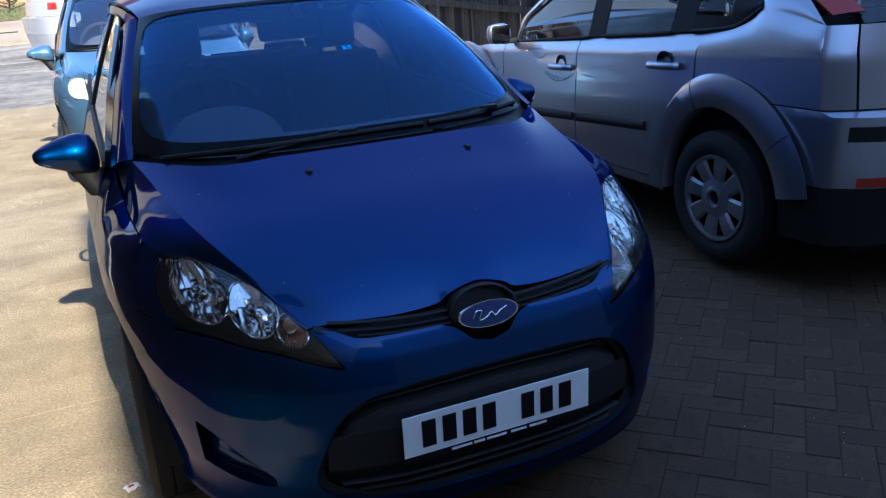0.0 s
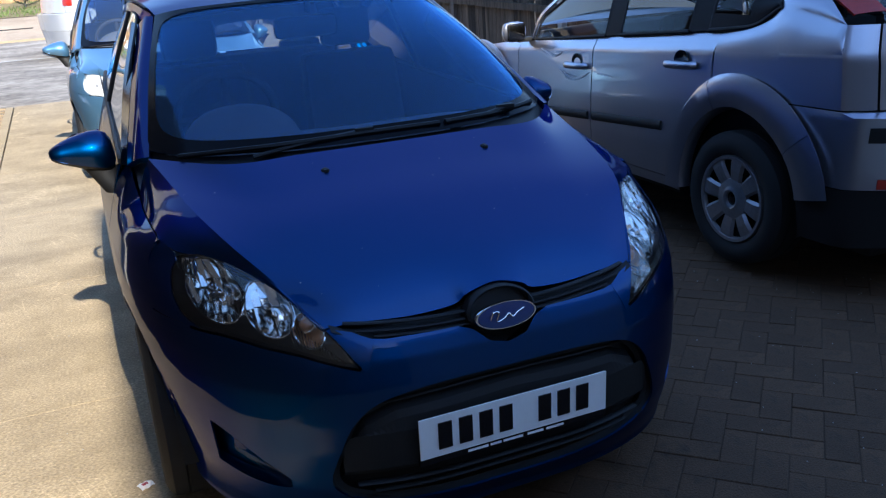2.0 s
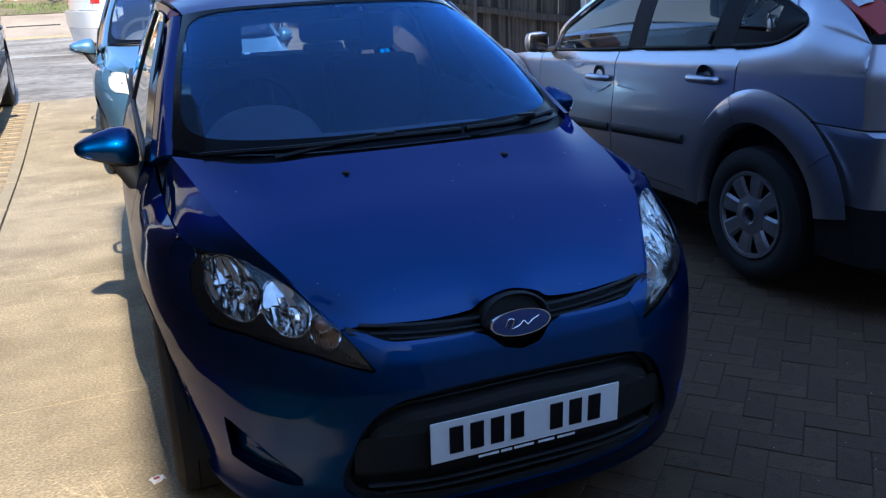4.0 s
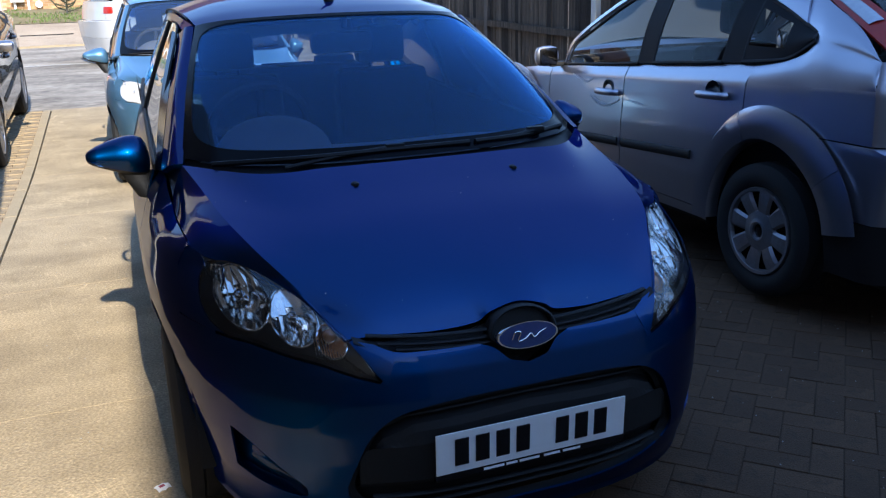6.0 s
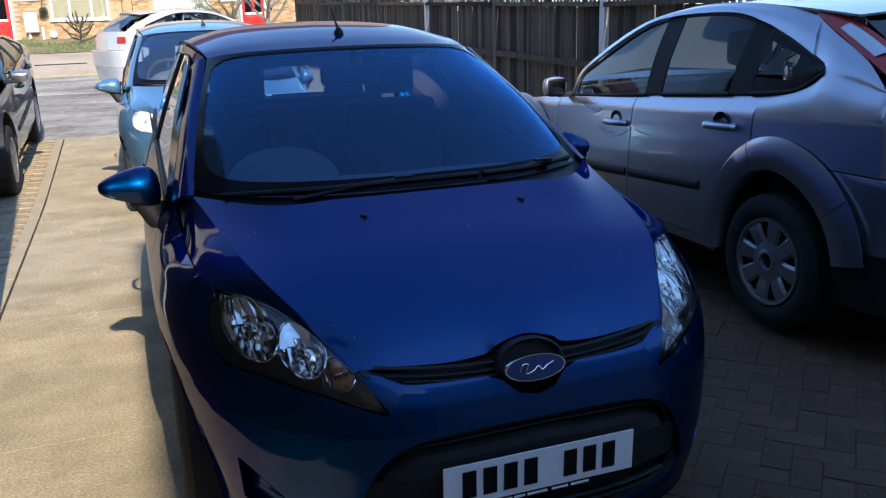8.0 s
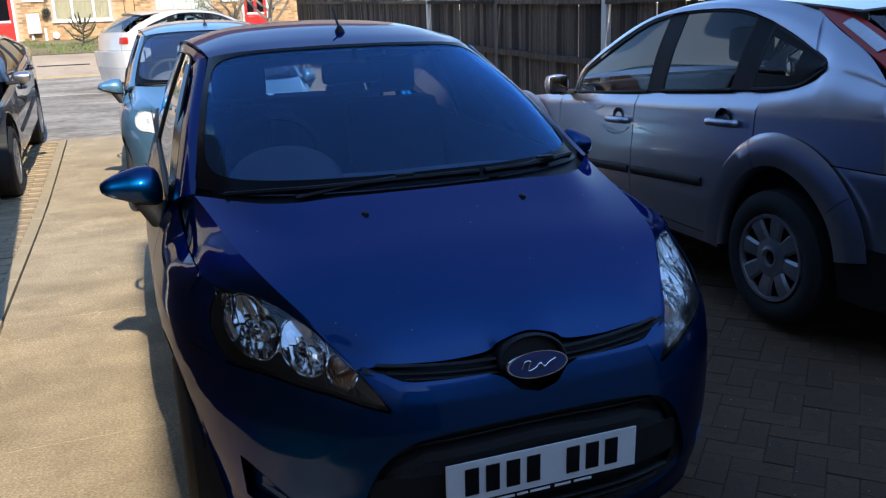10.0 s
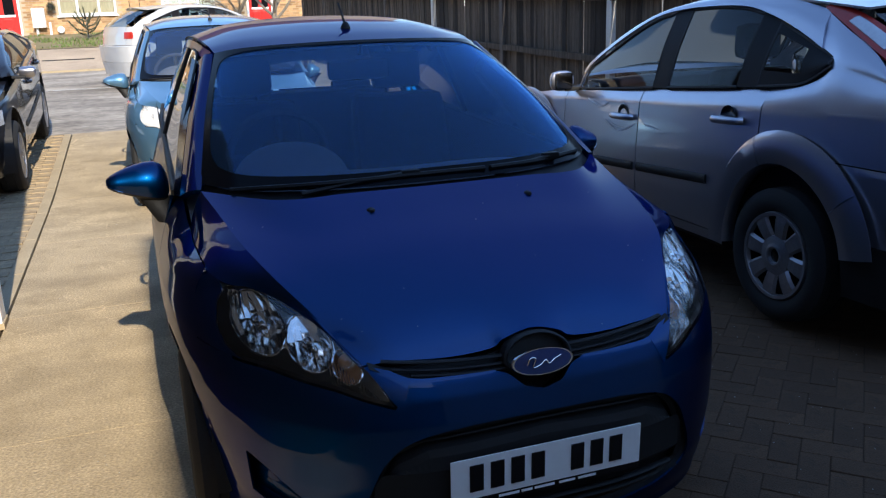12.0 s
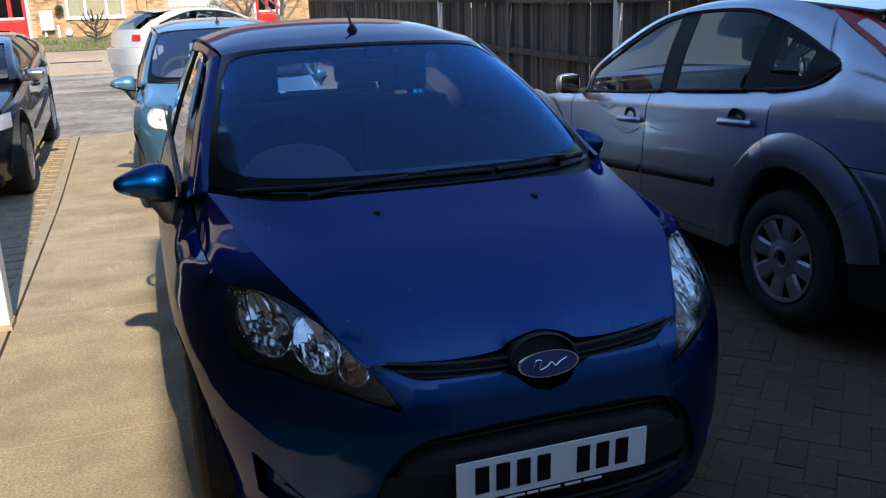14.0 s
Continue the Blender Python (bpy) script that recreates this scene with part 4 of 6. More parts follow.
    part("windscreen_border", bm, M_BORDER, ob, "black printed border", smooth=True)
    # scuttle
    bm = bmesh.new()
    rear = [(c[-1][0], c[-1][1] - .012, c[-1][2] - .012) for c in full]
    loft(bm, [rear, [(a[0], a[1] + .02, a[2] - .02) for a in rear], [(x, y + .012, z - .004) for x, y, z in ws_b]], 48, 8)
    solid(bm, .004)
    part("scuttle", bm, M_WIPER, car, smooth=True)
    for s in both:
        bm = bmesh.new()
        loft(bm, [[(s * .697, 1.08, .995), (s * .628, 1.48, 1.19), (s * .552, 1.86, 1.380)],
                  [(s * .733, 1.11, .988), (s * .664, 1.495, 1.190), (s * .580, 1.885, 1.380)],
                  [(s * .762, 1.17, .962), (s * .690, 1.545, 1.160), (s * .604, 1.94, 1.352)]], 24, 10)
        solid(bm, .02)
        part("windscreen_pillar", bm, colour, car, smooth=True)
        # black door frame between pillar and side glass
        bm = bmesh.new()
        loft(bm, [[(s * .764, 1.175, .960), (s * .692, 1.55, 1.158), (s * .606, 1.945, 1.350)],
                  [(s * .777, 1.30, .945), (s * .712, 1.64, 1.160), (s * .622, 2.03, 1.362)]], 20, 4)
        solid(bm, .012)
        part("door_frame", bm, M_GLOSSBLACK, car, smooth=True)
        bm = bmesh.new()
        loft(bm, [[(s * .735, 1.19, .962), (s * .745, 1.22, .935)], [(s * .742, 1.24, .970), (s * .755, 1.28, .932)], [(s * .750, 1.30, .98), (s * .770, 1.36, .93)]], 6, 8)
        part("pillar_foot", bm, colour, car, smooth=True)
    rc = [(0, 1.68, 1.416), (0, 1.86, 1.452), (0, 2.15, 1.490), (0, 2.6, 1.508), (0, 3.1, 1.482), (0, 3.6, 1.40)]
    rm = [(.34, 1.725, 1.409), (.35, 1.9, 1.441), (.36, 2.2, 1.475), (.37, 2.6, 1.488), (.37, 3.1, 1.462), (.36, 3.58, 1.386)]
    re = [(.545, 1.86, 1.383), (.556, 2.0, 1.407), (.57, 2.25, 1.428), (.58, 2.6, 1.435), (.57, 3.1, 1.410), (.53, 3.55, 1.348)]
    rs = [[(-x, y, z) for x, y, z in c] for c in (re, rm)] + [rc, rm, re]
    bm = bmesh.new()
    loft(bm, rs, 40, 41)
    solid(bm, .02)
    roof = part("roof", bm, colour, car, smooth=True)
    for s in both:
        bm = bmesh.new()
        tube(bm, [(s * x * 1.01, y, z - .002) for x, y, z in re[1:]], .0035, 8)
        part("roof_moulding", bm, M_PLASTIC, roof, smooth=True)
        bm = bmesh.new()
        loft(bm, [[(s * .555, 1.87, 1.385), (s * .58, 2.3, 1.415), (s * .588, 2.6, 1.418), (s * .578, 3.1, 1.395), (s * .54, 3.55, 1.34)],
                  [(s * .590, 2.0, 1.366), (s * .600, 2.35, 1.385), (s * .602, 2.6, 1.385), (s * .596, 3.1, 1.36), (s * .575, 3.5, 1.31)]], 24, 6)
        solid(bm, .015)
        part("roof_rail", bm, colour, roof, smooth=True)
    bm = bmesh.new()
    ring(bm, (0, 1.90, 1.459), (0, 0, 1), [(-.004, .022), (.006, .02), (.02, .012), (.026, .007), (.026, 0)], 14)
    rod(bm, (0, 1.90, 1.47), (.002, 2.02, 1.560), .006, .004, 8)
    part("aerial", bm, M_PLASTIC, roof, smooth=True)
    # side glass
    for s in both:
        lowr = [(.772, 1.33, .945), (.765, 1.9, .97), (.755, 2.5, .995), (.745, 3.0, 1.02), (.72, 3.42, 1.045)]
        uppr = [(.660, 1.74, 1.255), (.600, 2.06, 1.372), (.596, 2.5, 1.385), (.592, 3.0, 1.368), (.58, 3.35, 1.33)]
        bm = bmesh.new()
        a, b = [(s * x, y, z) for x, y, z in lowr], [(s * x, y, z) for x, y, z in uppr]
        mid = [((p[0] + q[0]) / 2 + s * .006, (p[1] + q[1]) / 2, (p[2] + q[2]) / 2) for p, q in zip(a, b)]
        loft(bm, [a, mid, b], 30, 10)
        ob = part("side_window", bm, M_GLASS, car, smooth=True)
        ob.visible_shadow = False
        bm = bmesh.new()
        tube(bm, [a[0], mid[0], b[0], b[1], b[2], b[3], b[4]], .0045, 8)
        tube(bm, a, .012, 8)
        tube(bm, [a[2], mid[2], b[2]], .035, 8, .3)
        part("window_frame", bm, M_PLASTIC, ob, smooth=True)
        bm = bmesh.new()
        loft(bm, [[(s * .725, 3.30, 1.03), (s * .65, 3.35, 1.2), (s * .578, 3.32, 1.33)], [(s * .66, 3.70, 1.05), (s * .59, 3.62, 1.2), (s * .53, 3.55, 1.345)]], 10, 8)
        solid(bm, .02)
        part("rear_pillar", bm, colour, car, smooth=True)
    bm = bmesh.new()
    loft(bm, [[(-.70, 3.72, 1.05), (0, 3.86, 1.06), (.70, 3.72, 1.05)], [(-.62, 3.65, 1.2), (0, 3.75, 1.23), (.62, 3.65, 1.2)], [(-.53, 3.55, 1.345), (0, 3.6, 1.39), (.53, 3.55, 1.345)]], 20, 10)
    ob = part("rear_window", bm, M_DARKGLASS, car, smooth=True)
    ob.visible_shadow = False
    # wipers
    for blade, a, b in (([(-.62, .955, 1.008), (-.35, .845, 1.022), (-.07, .83, 1.026), (.18, .83, 1.026)], (-.42, .83, 1.0), (-.07, .838, 1.032)),
                        ([(.20, .832, 1.026), (.40, .88, 1.024), (.60, 1.0, 1.022)], (.22, .83, 1.0), (.45, .90, 1.034))):
        wiper = new("wiper")
        wiper.parent = car
        bm = bmesh.new()
        tube(bm, blade, .0085, 6)
        part("blade", bm, M_WIPER, wiper, smooth=True)
        bm = bmesh.new()
        tube(bm, [a, ((a[0] + b[0]) / 2, (a[1] + b[1]) / 2, 1.020), b], .010, 8, .7)
        box(bm, (b[0] - .03, b[1] - .012, b[2] - .008), (b[0] + .03, b[1] + .012, b[2] + .010), .004)
        part("arm", bm, M_WIPER, wiper, smooth=True)
    # mirrors
    for s in both:
        mir = new("door_mirror")
        mir.parent = car
        bm = bmesh.new()
        secs = [(1.024, .985, .008, .006, 1.405), (1.018, .984, .018, .016, 1.405), (1.002, .983, .028, .028, 1.41), (.978, .982, .038, .037, 1.42), (.945, .981, .049, .045, 1.43), (.912, .980, .058, .050, 1.43),
                (.875, .978, .067, .053, 1.43), (.838, .974, .072, .052, 1.43), (.808, .968, .066, .045, 1.43), (.794, .962, .050, .034, 1.43), (.786, .958, .022, .016, 1.43)]
        rows = []
        for x, z, rz, ry, y in secs:
            x = .788 + (x - .788) * (.86 if s < 0 else .50)
            rows.append([(s * x, y - ry * 1.5 * math.cos(a) if math.cos(a) > 0 else y - ry * .6 * math.cos(a), z + rz * math.sin(a)) for a in np.linspace(0, 2 * math.pi, 24, endpoint=False)])
        vs = sheet(bm, rows, closed=True)
        for r in (vs[0], vs[-1]):
            bm.faces.new(r)
        low = [f for f in bm.faces if f.calc_center_median().z < np.interp(abs(f.calc_center_median().x), [.80, .88, .97], [.922, .936, .966])]
        bm2 = bmesh.new()
        for f in low:
            bm2.faces.new([bm2.verts.new(v.co) for v in f.verts])
        bmesh.ops.remove_doubles(bm2, verts=bm2.verts, dist=1e-5)
        bmesh.ops.delete(bm, geom=low, context='FACES')
        cap = part("mirror_cap", bm, colour, mir, smooth=True)
        part("mirror_base", bm2, M_PLASTIC, mir, smooth=True)
        bm = bmesh.new()
        tube(bm, [(s * (.788 + (x - .788) * (.86 if s < 0 else .50)), y, z) for x, y, z in ((1.012, 1.380, .972), (.990, 1.364, .964), (.962, 1.354, .956))], .0028, 8)
        part("indicator", bm, M_CHROME, mir, "clear indicator strip", smooth=True)
        bm = bmesh.new()
        loft(bm, [[(s * (.868 + .058 * math.cos(a)), 1.43 + .04 * math.sin(a), .950) for a in np.linspace(0, 2 * math.pi, 13)],
                  [(s * (.832 + .052 * math.cos(a)), 1.43 + .038 * math.sin(a), .905) for a in np.linspace(0, 2 * math.pi, 13)],
                  [(s * (.790 + .050 * math.cos(a)), 1.41 + .050 * math.sin(a), .835) for a in np.linspace(0, 2 * math.pi, 13)]], 24, 8)
        part("stalk", bm, M_PLASTIC, mir, smooth=True)
        bm = bmesh.new()
        ring(bm, (s * (.885 if s < 0 else .850), 1.455, .994), (0, 1, 0), [(0, .062), (.003, .060), (.003, 0)] if s < 0 else [(0, .045), (.003, .044), (.003, 0)], 28)
        for v in bm.verts:
            v.co.z = .994 + (v.co.z - .994) * .7
        part("mirror_glass", bm, M_CHROME, mir)
    # cabin
    bm = bmesh.new()
    loft(bm, [[(-.74, .95, .86), (-.4, .84, .93), (0, .82, .935), (.4, .84, .93), (.74, .95, .86)],
              [(-.74, 1.15, .92), (-.4, 1.05, .965), (0, 1.02, .965), (.4, 1.05, .965), (.74, 1.15, .92)],
              [(-.74, 1.38, .92), (-.4, 1.36, .965), (0, 1.36, .955), (.4, 1.36, .955), (.74, 1.38, .92)],
              [(-.74, 1.46, .80), (-.4, 1.46, .80), (0, 1.46, .80), (.4, 1.46, .80), (.74, 1.46, .80)],
              [(-.74, 1.42, .45), (-.4, 1.42, .45), (0, 1.42, .45), (.4, 1.42, .45), (.74, 1.42, .45)]], 40, 24)
    dash = part("dashboard", bm, M_DASH, car, smooth=True)
    bm = bmesh.new()
    rows = []
    for y, w, h in ((1.04, .02, .0), (1.08, .14, .06), (1.16, .19, .115), (1.28, .205, .15), (1.42, .19, .13)):
        rows.append([(-.37 + w * math.cos(a), y, .945 + h * math.sin(a)) for a in np.linspace(0, math.pi, 16)])
    sheet(bm, rows)
    part("instrument_hood", bm, M_DASH, dash, smooth=True)
    bm = bmesh.new()
    q = pose(-.37, 1.58, 1.01, -65, 0, 0)
    sheet(bm, [[q @ Vector(((.182 + .016 * math.cos(b)) * math.cos(a), (.182 + .016 * math.cos(b)) * math.sin(a), .016 * math.sin(b))) for b in np.linspace(0, 2 * math.pi, 9)[:-1]] for a in np.linspace(0, 2 * math.pi, 40)], closed=True)
    for a in (0, math.pi, -math.pi / 2):
        rod(bm, q @ Vector((.05 * math.cos(a), .05 * math.sin(a), -.01)), q @ Vector((.175 * math.cos(a), .175 * math.sin(a), 0)), .016, None, 8)
    ring(bm, q @ Vector((0, 0, 0)), q.to_3x3() @ Vector((0, 0, 1)), [(-.03, .07), (.012, .065), (.02, .04), (.02, 0)], 20)
    part("steering_wheel", bm, M_CABIN, car, smooth=True)
    for x in (-.37, .37):
        seat = new("front_seat")
        seat.parent = car
        bm = bmesh.new()
        box(bm, (x - .25, 1.75, .42), (x + .25, 2.28, .58), .05)
        part("cushion", bm, M_CABIN, seat, smooth=True)
        bm = bmesh.new()
        vs = box(bm, (x - .25, 2.25, .50), (x + .25, 2.38, 1.13), .055)
        for v in bm.verts:
            v.co.y += (v.co.z - .5) * .22
            v.co.x = x + (v.co.x - x) * (1 - .25 * max(0, v.co.z - .85))
        part("backrest", bm, M_CABIN, seat, smooth=True)
        bm = bmesh.new()
        box(bm, (x - .125, 2.41, 1.15), (x + .125, 2.50, 1.33), .04)
        for d in (-.05, .05):
            rod(bm, (x + d, 2.45, 1.06), (x + d, 2.45, 1.2), .007, None, 8)
        part("headrest", bm, M_CABIN, seat, smooth=True)
    bm = bmesh.new()
    box(bm, (-.66, 2.95, .45), (.66, 3.35, .58), .05)
    box(bm, (-.66, 3.28, .5), (.66, 3.42, 1.09), .05)
    for x in (-.36, .36):
        box(bm, (x - .12, 3.34, 1.06), (x + .12, 3.42, 1.13), .03)
    part("rear_seat", bm, M_CABIN, car, smooth=True)
    bm = bmesh.new()
    box(bm, (-.62, 3.42, .98), (.62, 3.84, 1.0), .005)
    part("parcel_shelf", bm, M_CABIN, car)
    bm = bmesh.new()
    sheet(bm, [[(s * w, y, z) for s, w in ((-1, .753), (-1, .72), (1, .72), (1, .753))][:1] + [(-.73, y, .30), (.73, y, .30), (.753, y, z)] for y, z in ((1.12, .90), (1.35, .958), (2.2, 1.0), (3.2, 1.038), (3.6, 1.055))])
    part("cabin_lining", bm, M_CABIN, car)
    bm = bmesh.new()
    box(bm, (-.135, 1.66, 1.262), (.115, 1.70, 1.345), .025)
    rod(bm, (0, 1.67, 1.36), (0, 1.66, 1.40), .012, None, 8)
    part("interior_mirror", bm, M_PLASTIC, car, smooth=True)
    bm = bmesh.new()
    loft(bm, [[(-.54, 1.9, 1.36), (0, 1.72, 1.39), (.54, 1.9, 1.36)], [(-.56, 2.6, 1.40), (0, 2.6, 1.44), (.56, 2.6, 1.40)], [(-.52, 3.5, 1.32), (0, 3.56, 1.36), (.52, 3.5, 1.32)]], 16, 12)
    part("headlining", bm, M_HEADLINING, car, smooth=True)
    for s in both:
        wheel(car, (s * .735, .83, .29), s, .29, .185, .185, 9)
        wheel(car, (s * .735, 3.32, .29), s, .29, .185, .185, 9)
    # underside
    bm = bmesh.new()
    box(bm, (-.55, .20, .19), (.55, 3.75, .30), .03)
    box(bm, (-.62, .25, .30), (.62, .80, .62), .05)
    part("underbody", bm, M_PLASTIC, car)
    for s in both:
        for y in (.83, 3.32):
            bm = bmesh.new()
            sheet(bm, [[(s * x, y + .35 * math.cos(a), .29 + .35 * math.sin(a)) for a in np.linspace(-.1, math.pi + .1, 20)] for x in (.50, .775)])
            part("arch_liner", bm, M_PLASTIC, car)
    return car


def plate_mesh():
    bm = bmesh.new()
    box(bm, (-.26, -.004, 0), (.26, .0, .111), .0015)
    return bm, M_PLATEWHITE


M_BADGE = mat("badge_blue", (0.01, 0.03, 0.14), rough=0.2, coat=1, bump=0)
M_LAMPHOUSING = mat("lamp_housing", (0.02, 0.02, 0.022), rough=0.3, bump=0)
M_BOWL = mat("silvered_reflector", (1.0, 0.96, 0.90), rough=0.11, metal=1.0, var=0.03, bump=0)
M_PALELAMP = mat("pale_lamp_inside", (0.80, 0.80, 0.82), rough=0.35, metal=0.3, var=0.05, bump=0)
M_GRIT = mat("pale_grit", (0.42, 0.40, 0.36), rough=0.9, bump=0)
M_WIPER = mat("wiper_black", (0.006, 0.006, 0.007), rough=0.55, bump=0, spec=0.3)
M_BORDER = mat("printed_border", (0.003, 0.003, 0.005), rough=0.2, spec=0.06, bump=0)
M_LAMPBEZEL = mat("lamp_bezel", (0.009, 0.009, 0.010), rough=0.3, bump=0)
M_HEADLINING = mat("headlining_cloth", (0.35, 0.35, 0.34), rough=0.95, bump=0.05)
small_hatchback(pose(0, 0, 0), M_BLUE, "dark blue metallic hatchback parked on the concrete drive")
small_hatchback(pose(-.12, 4.95, rise(6.5)), M_LIGHTBLUE, "light blue hatchback parked behind the dark blue one", M_PALELAMP, M_PALELAMP, M_PALELAMP)

# ---- family hatchback, seen from its side and tail: nose to +y, tail at y = 0 ----
TAIL = [(0, .05), (.35, .07), (.60, .115), (.72, .158), (.80, .208), (.858, .258), (.873, .276), (.878, .296), (.886, .40), (.900, .6), (.915, 1.0), (.92, 1.7), (.92, 2.6), (.905, 3.3), (.86, 3.75), (.74, 4.08), (.5, 4.28), (.25, 4.35), (0, 4.37)]
TC = spline(TAIL, 900)
TK = np.clip(1 - TC[:, 1] / .9, 0, 1) ** 1.2
NK = np.clip((TC[:, 1] - 3.5) / .87, 0, 1) ** 1.2
IDX = np.arange(900)


def crease_z(y):
    return float(np.interp(y, [0, .4, 1.3, 2.7, 4.0], [1.03, 1.02, .985, .90, .80]))


def side_point(i, z):
    """A point of the lower body: i along the outline from tail to nose, at height z."""
    x0, y0 = float(np.interp(i, IDX, TC[:, 0])), float(np.interp(i, IDX, TC[:, 1]))
    dz = z - crease_z(y0)
    w = float(np.interp(z, [.2, .35, .5, .75], [-.05, -.01, 0, -.004])) + (float(np.interp(dz, [-.25, 0, .012, .05, .13, .2], [.0, -.016, -.022, -.042, -.085, -.13])))
    k, n = float(np.interp(i, IDX, TK)), float(np.interp(i, IDX, NK))
    fy = float(np.interp(z, [.2, .35, .5, .70, .795, .809, .83, 1.0, 1.15, 1.3], [.06, .04, .0, -.02, -.03, .07, .075, .10, .15, .24]))
    ny = float(np.interp(z, [.2, .4, .6, .75, .9], [.05, 0, .0, .08, .45]))
    return (x0 * (1 + w * (1 - max(k, n) * .5) / .92), y0 + fy * k - ny * n, z)


def index_of(y):
    return float(np.interp(y, TC[:, 1], IDX))


def family_hatchback(m, colour, label, mirror_colour=None, flare=True, strip=True, low_lamp=False, low_roof=1.0, scuffed=False):
    mirror_colour = mirror_colour or colour
    car = thing("car", m, label, "car", "parked cars")
    both = (-1, 1)
    AX = (.905, 3.565)
    belt = lambda y: float(np.interp(y, [0, .55, .95, 1.5, 2.0, 2.75, 3.2, 4.2], [1.16, 1.15, 1.10, 1.055, 1.015, .948, .92, .80]))

    def panel(name, ya, yb, s, zlo, zhi, nx=30, nz=30, material=colour):
        rows = []
        i0, i1 = index_of(ya), index_of(yb)
        for i in np.linspace(i0, i1, nx):
            y0 = float(np.interp(i, IDX, TC[:, 1]))
            a, b = zlo(y0), zhi(y0)
            rows.append([side_point(i, a + (b - a) * f) for f in np.linspace(0, 1, nz)])

        def near(p):
            return min(AX, key=lambda c: abs(p[1] - c))

        def snap(p):
            c = near(p)
            d = math.hypot(p[1] - c, (p[2] - .33) / 1.08)
            return (p[0], c + (p[1] - c) * .40 / d, .33 + (p[2] - .33) * .40 / d)
        used, faces = cut(rows, lambda p: math.hypot(p[1] - near(p), (p[2] - .33) / 1.08) < .40, snap)
        bm = bmesh.new()
        add_cut(bm, used, faces, s)
        solid(bm, .005)
        return part(name, bm, material, car, smooth=True)
    for s in both:
        panel("rear_quarter", .28, .64, s, lambda y: .815, lambda y: crease_z(y) + .006, 40, 24)
        panel("rear_corner", .188, .28, s, lambda y: .815, lambda y: 1.14, 16, 24)
        panel("rear_quarter", .64, 1.06, s, lambda y: .245, lambda y: crease_z(y) + .006, 24, 44)
        d1 = panel("rear_door", 1.068, 2.09, s, lambda y: .34, belt, 36, 40)
        d2 = panel("front_door", 2.098, 3.02, s, lambda y: .34, belt, 30, 36)
        panel("front_wing", 3.028, 4.0, s, lambda y: .22, lambda y: belt(y) - .004, 40, 40)
        panel("sill", 1.06, 3.03, s, lambda y: .282, lambda y: .335, 20, 6)
        bp = panel("rear_bumper_side", .02, .61, s, lambda y: .50, lambda y: .809, 24, 20)
        panel("bumper_skirt", .02, .58, s, lambda y: .24, lambda y: .495, 24, 12, colour if low_lamp else M_PLASTIC)
        for d, y, z in ((d1, 1.285, .925), (d2, 2.26, .84)):
            h = new("door_handle")
            h.parent = d
            bm = bmesh.new()
            x = .92
            tube(bm, [(s * (x - .012), y - .105, z), (s * (x + .016), y - .08, z), (s * (x + .018), y + .07, z - .004), (s * (x - .012), y + .10, z - .006)], .019, 10, 1.0)
            part("grip", bm, colour, h, smooth=True)
            bm = bmesh.new()
            sheet(bm, [[(s * (x - .016 + .006 * (r > .03)), y - r * math.cos(t), z + .012 + r * .95 * math.sin(t)) for t in np.linspace(0, math.pi, 18)] for r in (.004, .03, .05, .058)])
            solid(bm, .003)
            part("cup", bm, M_GLOSSBLACK, h, smooth=True)
        if strip:
            for d, ya, yb in ((d1, 1.42, 2.07), (d2, 2.12, 2.98)):
                bm = bmesh.new()
                pts = [side_point(index_of(y), .60 - (y - 1.45) * .06) for y in np.linspace(ya, yb, 6)]
                tube(bm, [(s * (p[0] + .004), p[1], p[2]) for p in pts], .011, 8, 2.3)
                part("rub_strip", bm, M_PLASTIC, d, smooth=True)
        if scuffed and s < 0:
            for d, pts, r in ((d2, [(2.463, .798), (2.386, .762), (2.293, .749), (2.191, .775), (2.115, .812)], .007), (d2, [(2.43, .80), (2.36, .775), (2.25, .768)], .004),
                              (d2, [(2.70, .905), (2.60, .885), (2.52, .872), (2.44, .90)], .012), (d1, [(2.03, .812), (1.953, .808), (1.884, .802)], .007)):
                bm = bmesh.new()
                rows = []
                for k, (y, z) in enumerate(spline(pts, 14)):
                    w = r * (.35 + .65 * math.sin(math.pi * (k + .5) / 14)) * (1 + .4 * math.sin(k * 2.3))
                    rows.append([(-side_point(index_of(y), z + e * w)[0] - .006, y, z + e * w * .6) for e in (-1, 0, 1)])
                sheet(bm, rows)
                solid(bm, .0015)
                part("scuff", bm, M_SCUFF, d, "pale scraped paint")
        # wheel arch flares
        if flare:
            for c in AX:
                for a0, a1 in ((.20, .66), (.67, 1.92), (1.93, math.pi + .06)):
                    bm = bmesh.new()
                    rows = []
                    for a in np.linspace(a0, a1, 16):
                        # a: from the tail side over the top towards the nose
                        f = .94 + .06 * min(1, max(0, .5 + .8 * math.cos(a)))
                        wide = .93 + .15 * min(1, max(0, .35 + .75 * math.cos(a)))
                        row = []
                        for r, x in ((.374, .86), (.380, .895), (.392, .918), (.44, .927), (.50, .926), (.548 * f, .911)):
                            row.append((s * x, c - r * wide * math.cos(a), .33 + r * 1.10 * math.sin(a)))
                        rows.append(row)
                    sheet(bm, rows)
                    solid(bm, .004)
                    part("arch_flare", bm, colour, car, smooth=True)
